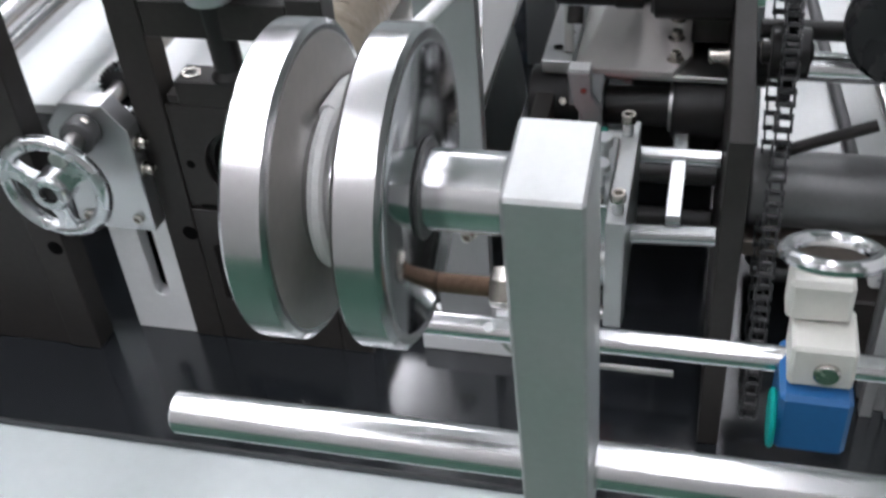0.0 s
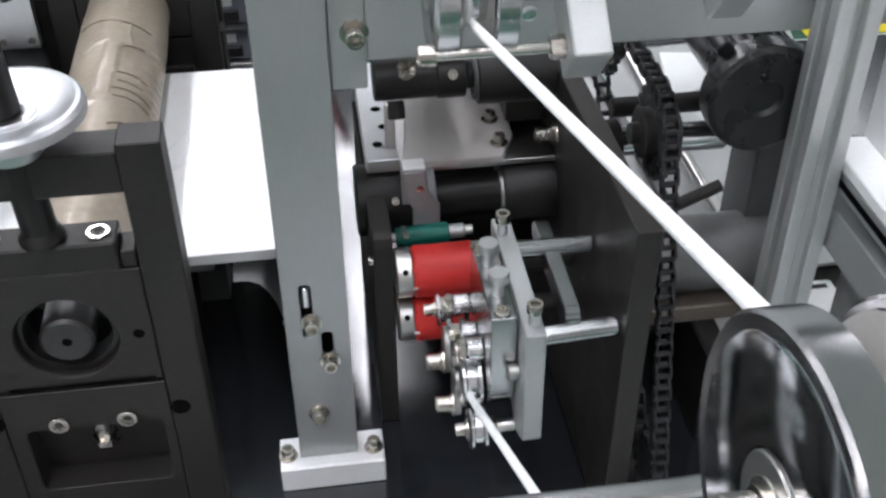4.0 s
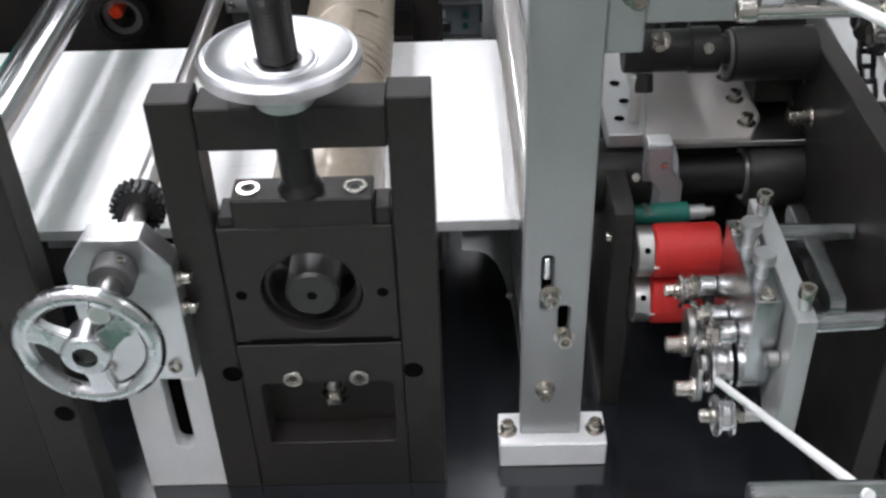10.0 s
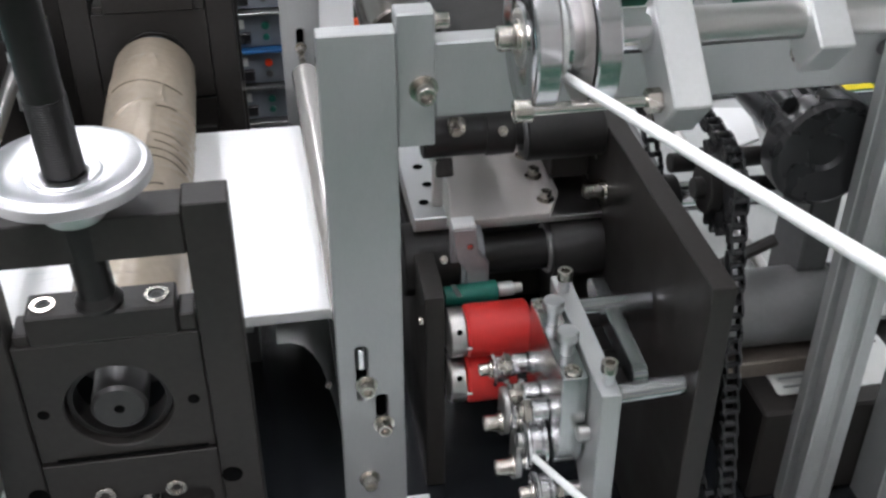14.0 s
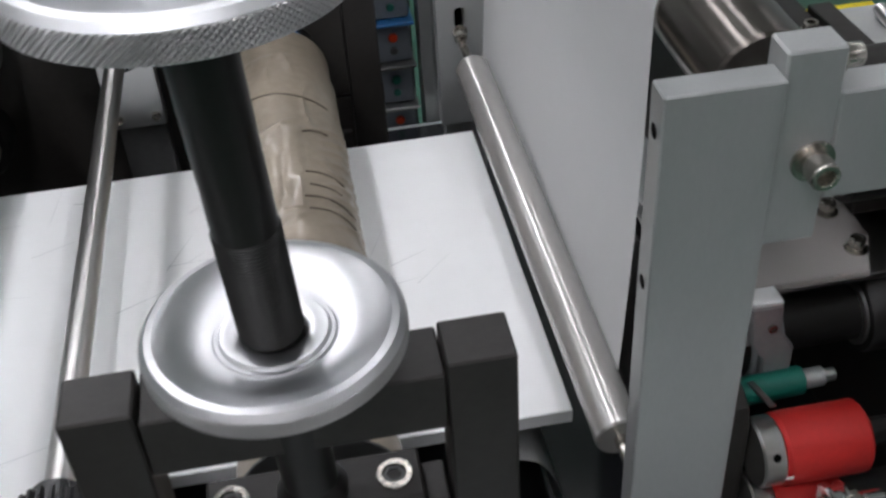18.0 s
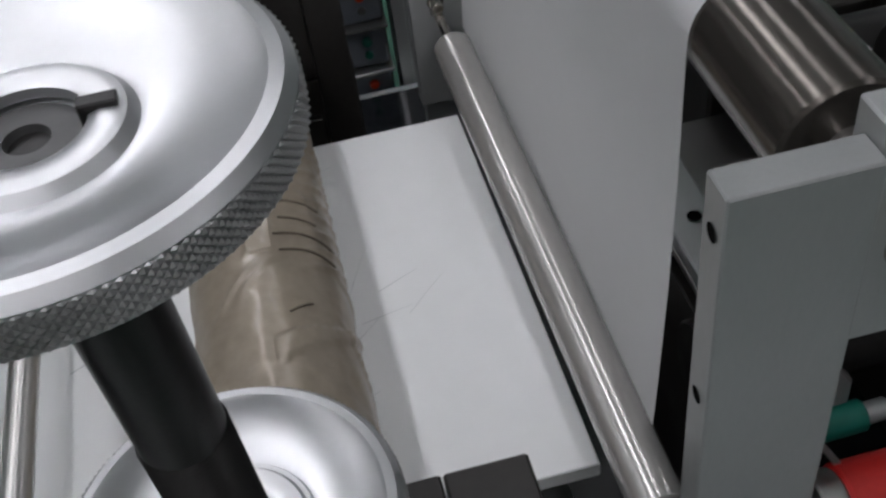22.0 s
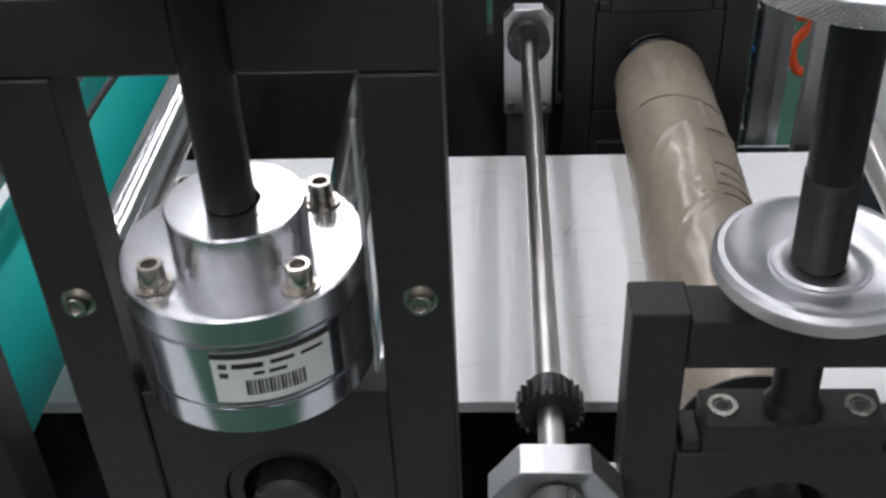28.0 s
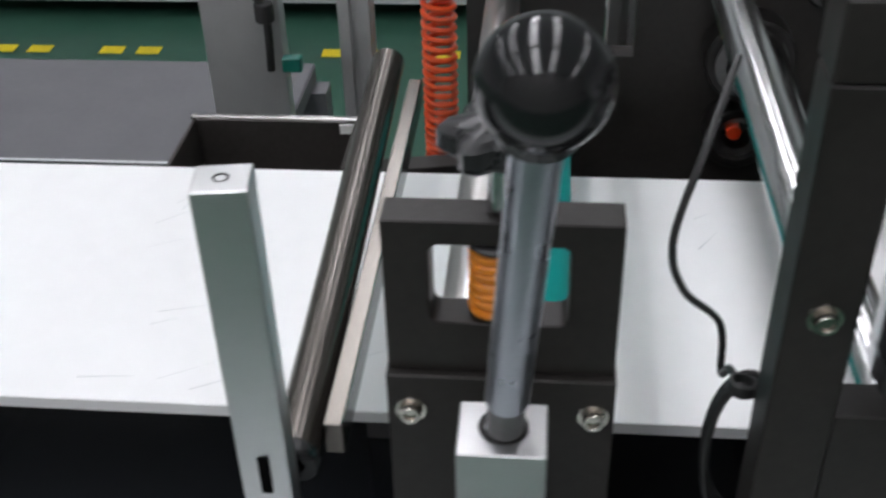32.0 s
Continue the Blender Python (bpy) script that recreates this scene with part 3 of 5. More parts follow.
# spoked handwheel
hw = Vector((-0.1135, -0.058, 0.013))
R, rt = 0.0352, 0.0056
def torus(c, d, R, r, n=64, k=14, bm=None):
    own = bm or bmesh.new()
    m = axis_m(c, d)
    rows = []
    for i in range(n):
        a = 2 * math.pi * i / n
        rows.append([own.verts.new(m @ Vector(((R + r * math.cos(2 * math.pi * j / k)) * math.cos(a), (R + r * math.cos(2 * math.pi * j / k)) * math.sin(a), r * 0.9 * math.sin(2 * math.pi * j / k)))) for j in range(k)])
    for i in range(n):
        a, b = rows[i], rows[(i + 1) % n]
        for j in range(k):
            own.faces.new((a[j], a[(j + 1) % k], b[(j + 1) % k], b[j]))
    return own
tilt = (0.0, -1, 0.0)
spoked = part("spoked_handwheel", torus(hw, tilt, R, rt), SATIN, ad, "worn satin aluminium handwheel with three spokes")
mw = axis_m(hw, tilt)
part("hub", ring(mw @ Vector((0, 0, -0.008)), mw @ Vector((0, 0, 0.010)), 0.0135, 0.0068, 0.0015), SATIN, spoked)
part("hub_bore", rod(mw @ Vector((0, 0, -0.02)), mw @ Vector((0, 0, 0.007)), 0.0067), BLACKROD, spoked)
for k in range(3):
    a = radians(35 + 120 * k)
    c, s = math.cos(a), math.sin(a)
    bm = bmesh.new()
    for rr, ww, hh, tt in ((0.011, 0.0075, 0.003, 0.004), (0.022, 0.006, 0.001, 0.0035), (0.036, 0.009, 0.0, 0.004)):
        for u, v in ((-ww, -tt), (ww, -tt), (ww, tt), (-ww, tt)):
            bm.verts.new(mw @ Vector((rr * c - u * s, rr * s + u * c, hh + v)))
    bm.verts.ensure_lookup_table()
    for q in range(2):
        for i in range(4):
            j = (i + 1) % 4
            bm.faces.new((bm.verts[q * 4 + i], bm.verts[q * 4 + j], bm.verts[q * 4 + 4 + j], bm.verts[q * 4 + 4 + i]))
    bmesh.ops.recalc_face_normals(bm, faces=bm.faces)
    bmesh.ops.bevel(bm, geom=[e_ for e_ in bm.edges if len(e_.link_faces) == 2], offset=0.0012, segments=2, affect="EDGES")
    part("spoke", bm, SATIN, spoked)

# ---------- grey upright post with cross rail ----------
up = thing("upright_post", (0.146, 0.03, BZ), "grey anodised aluminium post with slots on a screwed foot", "post")
slot1, slot2 = rect(0.1345, 0.1420, -0.034, 0.0085, 0.003), rect(0.1455, 0.1530, -0.058, -0.0305, 0.003)
part("post", prism(rect(0.124, 0.1635, BZ + 0.022, 0.205), 0.0155, 0.0275, "y", [slot1, slot2]), ANOD, up)
# Sheet behind both slots, coloured near-black for the shade inside them.
part("slot_back", bbox(0.133, 0.155, 0.0277, 0.0295, -0.06, 0.010, 0), DEEPSHADE, up)
part("slot_stud", rod((0.1383, 0.0205, -0.012), (0.1383, 0.0205, 0.004), 0.0028), CHROME, up)
part("foot", bbox(0.1100, 0.1815, 0.006, 0.036, BZ, BZ + 0.0215, 0.001), ARMP, up)
for dx in (0.1155, 0.1745):
    screw(up, (dx, 0.019, BZ + 0.0215), (0, 0, 1), 0.0045, 0.0055)
for px, pz in ((0.1405, -0.0215), (0.1500, -0.0545), (0.1395, -0.101)):
    screw(up, (px, 0.0155, pz), (0, -1, 0.12), 0.0046, 0.0065)
for pz in (0.19, 0.128):
    part("side_hole", lathe([(0.0028, 0.0003), (0.002, 0.0004), (0, 0)], (0.124, 0.0215, pz), (-1, 0, 0), 14), DEEPSHADE, up)
part("lug", bbox(0.1637, 0.1835, 0.019, 0.033, 0.138, 0.2125, 0.0008), ANOD, up)
screw(up, (0.1775, 0.019, 0.1715), (0, -1, 0), 0.0052, 0.0085)
screw(up, (0.1835, 0.026, 0.205), (1, 0, 0), 0.004, 0.006)
part("rail", bbox(0.1837, 0.62, 0.019, 0.033, 0.1545, 0.196, 0.0008), ANOD, up)
for px in (0.27, 0.43):
    part("rail_screw", lathe([(0.0045, 0.0006), (0.002, 0.0012), (0, 0.001)], (px, 0.019, 0.176), (0, -1, 0), 18), CHROME, up)

# ---------- guide roller, dark roller and paper web ----------
gr = thing("guide_roller", (0.133, 0.24, BZ), "slim polished steel guide roller", "roller")
part("roller", rod((0.136, 0.066, -0.006), (0.130, 0.388, 0.009), 0.0115, 0.001, 40), GUIDE, gr)
part("axle", rod((0.1365, 0.0297, -0.0077), (0.1293, 0.4298, 0.0108), 0.003), SCREW, gr)
part("end_holder", prism(rect(0.113, 0.152, -0.06, 0.205), 0.430, 0.442, "y", [rect(0.126, 0.133, 0.006, 0.034, 0.003)]), ANOD, gr, "grey slotted rear post")
# Near-black sheet gives the rear post's slot its shade.
part("slot_back", bbox(0.122, 0.137, 0.4422, 0.4435, 0.0, 0.038, 0), DEEPSHADE, gr)
part("holder_leg", bbox(0.117, 0.148, 0.444, 0.456, BZ, 0.19), ANOD, gr)
screw(gr, (0.1295, 0.430, 0.016), (0, -1, 0), 0.0036, 0.008)
dr = thing("dark_roller", (0.185, 0.25, 0.18), "dark grey polished web roller", "roller")
part("roller", rod((0.1708, 0.044, 0.1862), (0.1708, 0.455, 0.1862), 0.0198, 0.0012, 48), DROLL, dr)
part("axle", rod((0.1708, 0.0335, 0.1862), (0.1708, 0.47, 0.1862), 0.006), STEEL, dr)
web_bm = bmesh.new()
sec = [(0.145, -0.006), (0.1468, 0.03), (0.1488, 0.08), (0.1500, 0.13), (0.1502, 0.165)]
sec += [(0.1708 - 0.0204 * math.cos(radians(a)), 0.1862 + 0.0204 * math.sin(radians(a))) for a in range(0, 91, 9)]
sec += [(0.20, 0.2068), (0.225, 0.2085), (0.26, 0.211)]
rows = [[web_bm.verts.new((u, y, v)) for u, v in sec] for y in (0.1015, 0.19, 0.28, 0.36, 0.445)]
for a, b in zip(rows, rows[1:]):
    for i in range(len(sec) - 1):
        web_bm.faces.new((a[i], a[i + 1], b[i + 1], b[i]))
web = thing("paper_web", (0.15, 0.25, 0.1), "white paper web running over the dark roller", "paper")
part("sheet", web_bm, PAPER, web)

# Lower run of the paper web, its grey shading put into the colour.
low_bm = bmesh.new()
sec = [(0.088, -0.052), (0.098, -0.0525), (0.1055, -0.056), (0.1115, -0.064), (0.1165, -0.076), (0.1205, -0.093), (0.1245, -0.116), (0.1295, -0.158)]
rows = [[low_bm.verts.new((u, y, v)) for u, v in sec] for y in (0.1015, 0.19, 0.28, 0.37)]
for a, b in zip(rows, rows[1:]):
    for i in range(len(sec) - 1):
        low_bm.faces.new((a[i], a[i + 1], b[i + 1], b[i]))
bmesh.ops.solidify(low_bm, geom=low_bm.faces[:], thickness=0.0012)
chute = thing("lower_web_sheet", (0.12, 0.24, -0.158), "curved lower web sheet under the table edge, coloured shaded grey", "chute")
part("sheet", low_bm, PALE, chute)
screw(chute, (0.1205, 0.1005, -0.092), (0, -1, 0), 0.0025, 0.002, False)

# ---------- brake stand ----------
def brake_stand():
    X0, X1, F = -0.294, -0.1435, -0.034
    e = thing("brake_stand", (-0.2185, -0.02, BZ), "tall black steel stand holding an adjusting rod and bearing", "bearing stand", "bearing stands of the rollers")
    part("post", bbox(X0, X0 + 0.0255, F, F + 0.022, BZ, 0.2525), BLACK, e)
    part("post", bbox(X1 - 0.0265, X1, F, F + 0.022, BZ, 0.2525), BLACK, e)
    part("crossbar", bbox(X0, X1, F, F + 0.024, 0.2530, 0.2805, 0.001), BLACK, e)
    part("bearing_plate", prism(rect(X0 + 0.0258, X1 - 0.0268, BZ, 0.113), F + 0.002, F + 0.022, "y", [circle(-0.2155, 0.052, 0.028, 40)]), BLACK, e)
    part("bearing_ring", ring((-0.2155, F + 0.005, 0.052), (-0.2155, F + 0.023, 0.052), 0.0279, 0.021), BLACKROD, e)
    part("shaft_end", rod((-0.2155, F - 0.004, 0.052), (-0.2155, 0.03, 0.052), 0.0155, 0.0015, 36), SHAFTD, e)
    for px in (-0.2805, -0.1545):
        screw(e, (px, F, 0.162), (0, -1, 0), 0.0044, 0.003, True)
    for px, pz in ((-0.1515, -0.063), (-0.2845, -0.063)):
        part("pin_hole", lathe([(0.0062, 0.0003), (0.0055, 0.0004), (0, 0.0002)], (px, F, pz), (0, -1, 0), 20), DEEPSHADE, e)
    for px in (-0.281, -0.158):
        screw(e, (px, F + 0.012, 0.2805), (0, 0, 1), 0.0062, 0.001, False)
    # Thin pale strip just inside the right post.
    part("guide_strip", bbox(-0.1740, -0.1722, F + 0.001, F + 0.004, 0.125, 0.235, 0.0003), PALE, e, "thin pale strip along the post")
    part("adjusting_rod", rod((-0.2175, -0.034, 0.205), (-0.2175, -0.034, 0.30), 0.0088, 0.001, 32), BLACKROD, e)
    hand_nut(e, -0.2175, -0.022, 0.3085, 0.0435, 0.0125, "handwheel", False)
    part("wheel_hub", ring((-0.2175, -0.022, 0.2806), (-0.2175, -0.022, 0.2990), 0.0145, 0.0088), ALU, e)
    return e
brake_stand()

def brake():
    c = Vector((-0.2165, -0.0325, 0))
    e = thing("powder_brake", (c.x, c.y, 0.134), "round polished aluminium brake with a paper rating label", "brake")
    r = 0.0435
    g = r - 0.0013
    at = Matrix.Translation((c.x, c.y, 0))
    part("base_ring", lathe([(0, 0.134), (r - 0.006, 0.134), (r - 0.004, 0.1355), (r, 0.1365), (r, 0.1475), (g, 0.1478)], seg=80), BRAKEB, e, "", at)
    part("body", lathe([(g, 0.1478), (g, 0.1492), (r, 0.1494), (r, 0.1745), (g, 0.1748), (g, 0.1762)], seg=80), BRAKEB, e, "", at)
    part("flange", lathe([(g, 0.1762), (r, 0.1764), (r, 0.1862), (r - 0.0008, 0.187), (0.0245, 0.187)], seg=80), BRAKE, e, "", at)
    part("boss", lathe([(0.0245, 0.187), (0.0245, 0.2045), (0.0239, 0.2052), (0.0092, 0.2052), (0.0088, 0.201)], seg=64), BRAKE, e, "", at)
    for a in (224, 314, 44, 134):
        p = (c.x + 0.0352 * math.cos(radians(a)), c.y + 0.0352 * math.sin(radians(a)), 0.187)
        screw(e, p, (0, 0, 1), 0.0046, 0.0072, True, spin=a)
    def patch(a0, a1, z0, z1, rr):
        bm = bmesh.new()
        n = 10
        lo = [bm.verts.new((c.x + rr * math.cos(radians(a0 + (a1 - a0) * k / n)), c.y + rr * math.sin(radians(a0 + (a1 - a0) * k / n)), z0)) for k in range(n + 1)]
        hi = [bm.verts.new((v.co.x, v.co.y, z1)) for v in lo]
        for k in range(n):
            bm.faces.new((lo[k], lo[k + 1], hi[k + 1], hi[k]))
        return bm
    lab = part("label", patch(263, 318, 0.1505, 0.1735, r + 0.0002), LABEL, e, "white paper rating label")
    part("label_band", patch(263, 318, 0.1708, 0.1735, r + 0.0004), INK, lab, "black printed band")
    part("label_band", patch(263, 318, 0.1505, 0.1513, r + 0.0004), INK, lab)
    for a0, a1, z0, z1 in ((266, 270, 0.1665, 0.1688), (272, 286, 0.1665, 0.1688), (289, 300, 0.167, 0.1688), (266, 270, 0.1625, 0.1648), (303, 314, 0.167, 0.1684), (281, 286, 0.1633, 0.1648), (288, 296, 0.1633, 0.1648)):
        part("print_bar", patch(a0, a1, z0, z1, r + 0.0004), INK, lab)
    for k in range(16):
        a = 277 + k * 1.7
        part("barcode_bar", patch(a, a + (0.9 if k % 3 else 1.3), 0.1545, 0.1612, r + 0.0004), INK, lab)
    return e
brake()

# ---------- chrome rollers behind the brake stand ----------
for nm, x, z, r, lab in (("chrome_roller", -0.2765, 0.161, 0.0112, "long polished chrome roller beside the teal roller"), ("chrome_roller", -0.2157, 0.044, 0.0150, "thick polished chrome roller low over the white table"), ("chrome_roller", -0.1736, 0.0906, 0.0092, "slim polished chrome roller above the white table")):
    e = thing(nm, (x, 0.23, z), lab, "roller", "chrome rollers of the frame")
    part("roller", rod((x, -0.008, z), (x, 0.44, z), r, 0.001, 40), CHROME, e)
    part("axle", rod((x, -0.0115, z), (x, 0.455, z), r * 0.5), STEEL, e)

# ---------- rear structure ----------
rear = thing("rear_frame", (-0.2, 0.49, BZ), "black steel rear frame plate of the machine", "machine frame")
part("rear_plate", prism([(-0.62, BZ), (0.076, BZ), (0.076, -0.045), (-0.078, -0.045), (-0.078, 0.08), (-0.13, 0.08), (-0.13, 0.02), (-0.135, 0.02), (-0.135, 0.30), (-0.31, 0.30), (-0.31, 0.02), (-0.335, 0.02), (-0.335, 0.20), (-0.445, 0.20), (-0.445, BZ + 0.08), (-0.62, BZ + 0.06)], 0.478, 0.50, "y"), BLACK, rear)
for hx, hz, hr in ((-0.2765, 0.161, 0.020), (-0.1736, 0.0906, 0.016), (-0.222, 0.030, 0.035)):
    part("bearing_housing", ring((hx, 0.448, hz), (hx, 0.4778, hz), hr, hr * 0.62, 0.002), BLACKROD, rear)
    part("bearing_ring", ring((hx, 0.444, hz), (hx, 0.4475, hz), hr * 0.8, hr * 0.55, 0.0008), DGREY, rear)
part("port_ring", ring((-0.2235, 0.450, -0.0385), (-0.2235, 0.4778, -0.0385), 0.0265, 0.0195), BLACKROD, rear, "dark round port")
part("port_sleeve", ring((-0.2235, 0.456, -0.0385), (-0.2235, 0.4778, -0.0385), 0.0193, 0.0125), STEEL, rear, "bright inner sleeve")
part("red_button", rod((-0.2273, 0.449, -0.0326), (-0.2273, 0.4778, -0.0326), 0.0062), RLAMP, rear, "red button")
part("upper_post", bbox(0.05, 0.0755, 0.502, 0.52, BZ, 0.16), BLACK, rear)
part("upper_post", bbox(-0.0755, -0.05, 0.502, 0.52, BZ, 0.16), BLACK, rear)

# electric terminal rack behind the table
rack = thing("terminal_rack", (0.13, 0.62, FZ), "dark rack of grey and blue control modules", "control rack")
part("rack_frame", bbox(-0.04, 0.121, 0.66, 0.70, FZ, 0.02), DGREY, rack)
for r_ in range(7):
    z0 = 0.012 - r_ * 0.043
    part("shelf", bbox(-0.038, 0.119, 0.618, 0.6597, z0 - 0.0405, z0 - 0.0375, 0.0005), (STEEL, BLUE, DGREY)[r_ % 3], rack, ("bright steel shelf edge", "blue shelf edge", "dark shelf edge")[r_ % 3])
    for c_ in range(2):
        x0 = -0.034 + c_ * 0.078
        mod = part("module", bbox(x0, x0 + 0.072, 0.628, 0.659, z0 - 0.037, z0, 0.0015), MODULE, rack)
        part("label", bbox(x0 + 0.006 + 0.003 * (r_ % 2), x0 + 0.034, 0.6268, 0.6279, z0 - 0.015, z0 - 0.005, 0), LABEL, mod, "white printed label")
        part("socket", bbox(x0 + 0.008, x0 + 0.040, 0.622, 0.6279, z0 - 0.031, z0 - 0.019, 0.001), RUBBER, mod, "black socket")
        part("indicator", rod((x0 + 0.056, 0.6279, z0 - 0.012), (x0 + 0.056, 0.624, z0 - 0.012), 0.0042), RLAMP if (r_ + c_) % 2 else GREENP, mod)
        part("button", rod((x0 + 0.056, 0.6279, z0 - 0.025), (x0 + 0.056, 0.624, z0 - 0.025), 0.0035), GREENP if r_ % 2 else DGREY, mod)

# ---------- spring stand with lever ----------
def spring_stand():
    F, B = -0.003, 0.014
    x0, x1 = -0.4432, -0.3492
    e = thing("spring_stand", (-0.394, 0, BZ), "black steel stand with an orange spring in its window", "bearing stand", "bearing stands of the rollers")
    part("body", prism([(x0, 0.103), (x1, 0.103), (x1, 0.1775), (x0, 0.1775)], F, B, "y", [rect(-0.4247, -0.3693, 0.1285, 0.1665, 0.004)]), BLACK, e)
    part("base_plate", bbox(x0 - 0.001, x1 + 0.001, F - 0.004, B + 0.004, BZ, 0.1025), BLACK, e)
    for px in (-0.434, -0.357):
        screw(e, (px, F - 0.004, 0.084), (0, -1, 0), 0.0046, 0.003, True)
    sp = []
    for k in range(0, 7 * 16):
        a = 2 * math.pi * k / 16
        sp.append((-0.398 + 0.0098 * math.cos(a), 0.0055 + 0.0098 * math.sin(a), 0.1305 + 0.0315 * k / 112))
    part("spring", tube(sp, 0.0023, 8), ORANGE, e, "orange painted compression spring")
    part("spring_core", rod((-0.398, 0.0055, 0.1285), (-0.398, 0.0055, 0.1665), 0.0072), ORANGE, e)
    part("spring_washer", rod((-0.398, 0.0055, 0.1635), (-0.398, 0.0055, 0.1664), 0.0125), RUBBER, e)
    part("stud", rod((-0.398, 0.0055, 0.1776), (-0.398, 0.0055, 0.215), 0.0042), CHROME, e)
    bm = bmesh.new()
    n = 42
    prof = [(0.0195 + 0.0035 * math.cos(6 * 2 * math.pi * k / n), 2 * math.pi * k / n) for k in range(n)]
    lv = []
    for s_, z in ((0.82, 0.203), (1.0, 0.206), (1.0, 0.2135), (0.85, 0.2165), (0.4, 0.2185)):
        lv.append([bm.verts.new((-0.398 + s_ * r * math.cos(a), 0.0055 + s_ * r * math.sin(a), z)) for r, a in prof])
    for a, b in zip(lv, lv[1:]):
        for i in range(n):
            bm.faces.new((a[i], a[(i + 1) % n], b[(i + 1) % n], b[i]))
    bm.faces.new(lv[0])
    bm.faces.new(lv[-1])
    part("star_knob", bm, RUBBER, e, "black plastic star knob")
    return e
spring_stand()

lev = thing("ball_lever", (-0.389, -0.075, BZ), "steel lever with a black ball knob on an aluminium block", "lever")
part("block", prism(rect(-0.4086, -0.377, BZ, 0.133), -0.080, -0.053, "y"), ALU, lev, "square aluminium lever block")
part("socket_ring", ring((-0.3925, -0.066, 0.133), (-0.3925, -0.066, 0.1342), 0.009, 0.0066, 0.0003), BLACKROD, lev)
lp0, lp1 = Vector((-0.3925, -0.066, 0.132)), Vector((-0.3830, -0.0935, 0.269))
part("lever_root", rod(lp0 - Vector((0, 0, 0.01)), lp0.lerp(lp1, 0.13), 0.0066), DGREY, lev)
part("lever_rod", rod(lp0.lerp(lp1, 0.12), lp1, 0.0076, 0.0015), LEVER, lev)
bc = lp1 + (lp1 - lp0).normalized() * 0.0145
ball = bmesh.new()
bmesh.ops.create_uvsphere(ball, u_segments=40, v_segments=24, radius=0.0182)
bmesh.ops.transform(ball, matrix=Matrix.Translation(bc), verts=ball.verts)
part("ball_knob", ball, KNOB, lev, "glossy black ball knob")
part("knob_collar", lathe([(0.0078, 0), (0.011, 0.002), (0.012, 0.008), (0.006, 0.012)], lp1 - (lp1 - lp0).normalized() * 0.005, lp1 - lp0, 28), RUBBER, lev)

sq = thing("square_post", (-0.498, 0, BZ), "square aluminium post with a tapped hole in its top", "post")
part("bar", prism([(-0.5132, -0.0105), (-0.4910, -0.0075), (-0.4935, 0.0130), (-0.5157, 0.0100)], BZ, 0.192, "z"), ALU, sq, "brushed square aluminium bar")
part("tapped_hole", lathe([(0.0034, 0.0003), (0.0026, 0.0004), (0.002, -0.001), (0, -0.001)], (-0.5035, 0.001, 0.192), seg=18), DEEPSHADE, sq)
part("side_slot", bbox(-0.5045, -0.4995, -0.0102, -0.0088, 0.03, 0.052, 0.0), DEEPSHADE, sq)

gb = thing("grey_round_bar", (-0.494, 0.16, 0.03), "dark grey round steel bar running to the rear", "bar")
part("bar", rod((-0.4965, 0.022, 0.022), (-0.4985, 0.40, 0.050), 0.0120, 0.001, 32), DROLL, gb)
part("bar_end", ring((-0.4965, 0.015, 0.0215), (-0.4965, 0.0225, 0.022), 0.0125, 0.006), RUBBER, gb)
part("channel", bbox(-0.4835, -0.4735, 0.03, 0.40, 0.016, 0.036), DROLL, gb)

tr = thing("teal_roller", (-0.383, 0.23, 0.03), "teal rubber-covered roller above the white table", "roller")
part("rubber_cover", rod((-0.398, 0.036, 0.026), (-0.398, 0.425, 0.026), 0.0360, 0.002, 48), TEAL, tr)
part("axle", rod((-0.398, 0.022, 0.026), (-0.398, 0.455, 0.026), 0.009), STEEL, tr)
nr = thing("nip_roller", (-0.412, 0.23, 0.085), "polished steel nip roller above the teal roller", "roller")
part("roller", rod((-0.4135, 0.026, 0.092), (-0.4135, 0.440, 0.092), 0.0125, 0.001, 40), STEEL, nr)
part("axle", rod((-0.4135, 0.0145, 0.092), (-0.4135, 0.455, 0.092), 0.006), STEEL, nr)
part("end_collar", ring((-0.4135, 0.016, 0.092), (-0.4135, 0.0255, 0.092), 0.0105, 0.0061), DGREY, nr)
fr = thing("feed_shaft_end", (-0.395, -0.03, 0.06), "dark steel shaft end in front of the stand", "shaft")
part("shaft", rod((-0.397, -0.055, 0.075), (-0.397, -0.0072, 0.075), 0.0135, 0.0015, 32), DROLL, fr)

tray = thing("steel_tray", (-0.6, 0.40, BZ), "dark steel tray on legs behind the white table", "tray")
for b_ in ((-0.682, -0.537, 0.388, 0.468, -0.096, -0.092), (-0.682, -0.6785, 0.388, 0.468, -0.0918, -0.038), (-0.5405, -0.537, 0.388, 0.468, -0.0918, -0.038), (-0.6783, -0.5407, 0.4645, 0.468, -0.0918, -0.038), (-0.6783, -0.5407, 0.388, 0.3915, -0.0918, -0.046)):
    part("tray_wall" if b_[4] > -0.095 else "tray_floor", bbox(*b_), TRAYB, tray)
part("rim", bbox(-0.684, -0.535, 0.4685, 0.474, -0.043, -0.037, 0.0008), STEEL, tray, "bright rear rim")
part("label", bbox(-0.553, -0.541, 0.462, 0.4643, -0.048, -0.040, 0), LABEL, tray, "small white sticker")
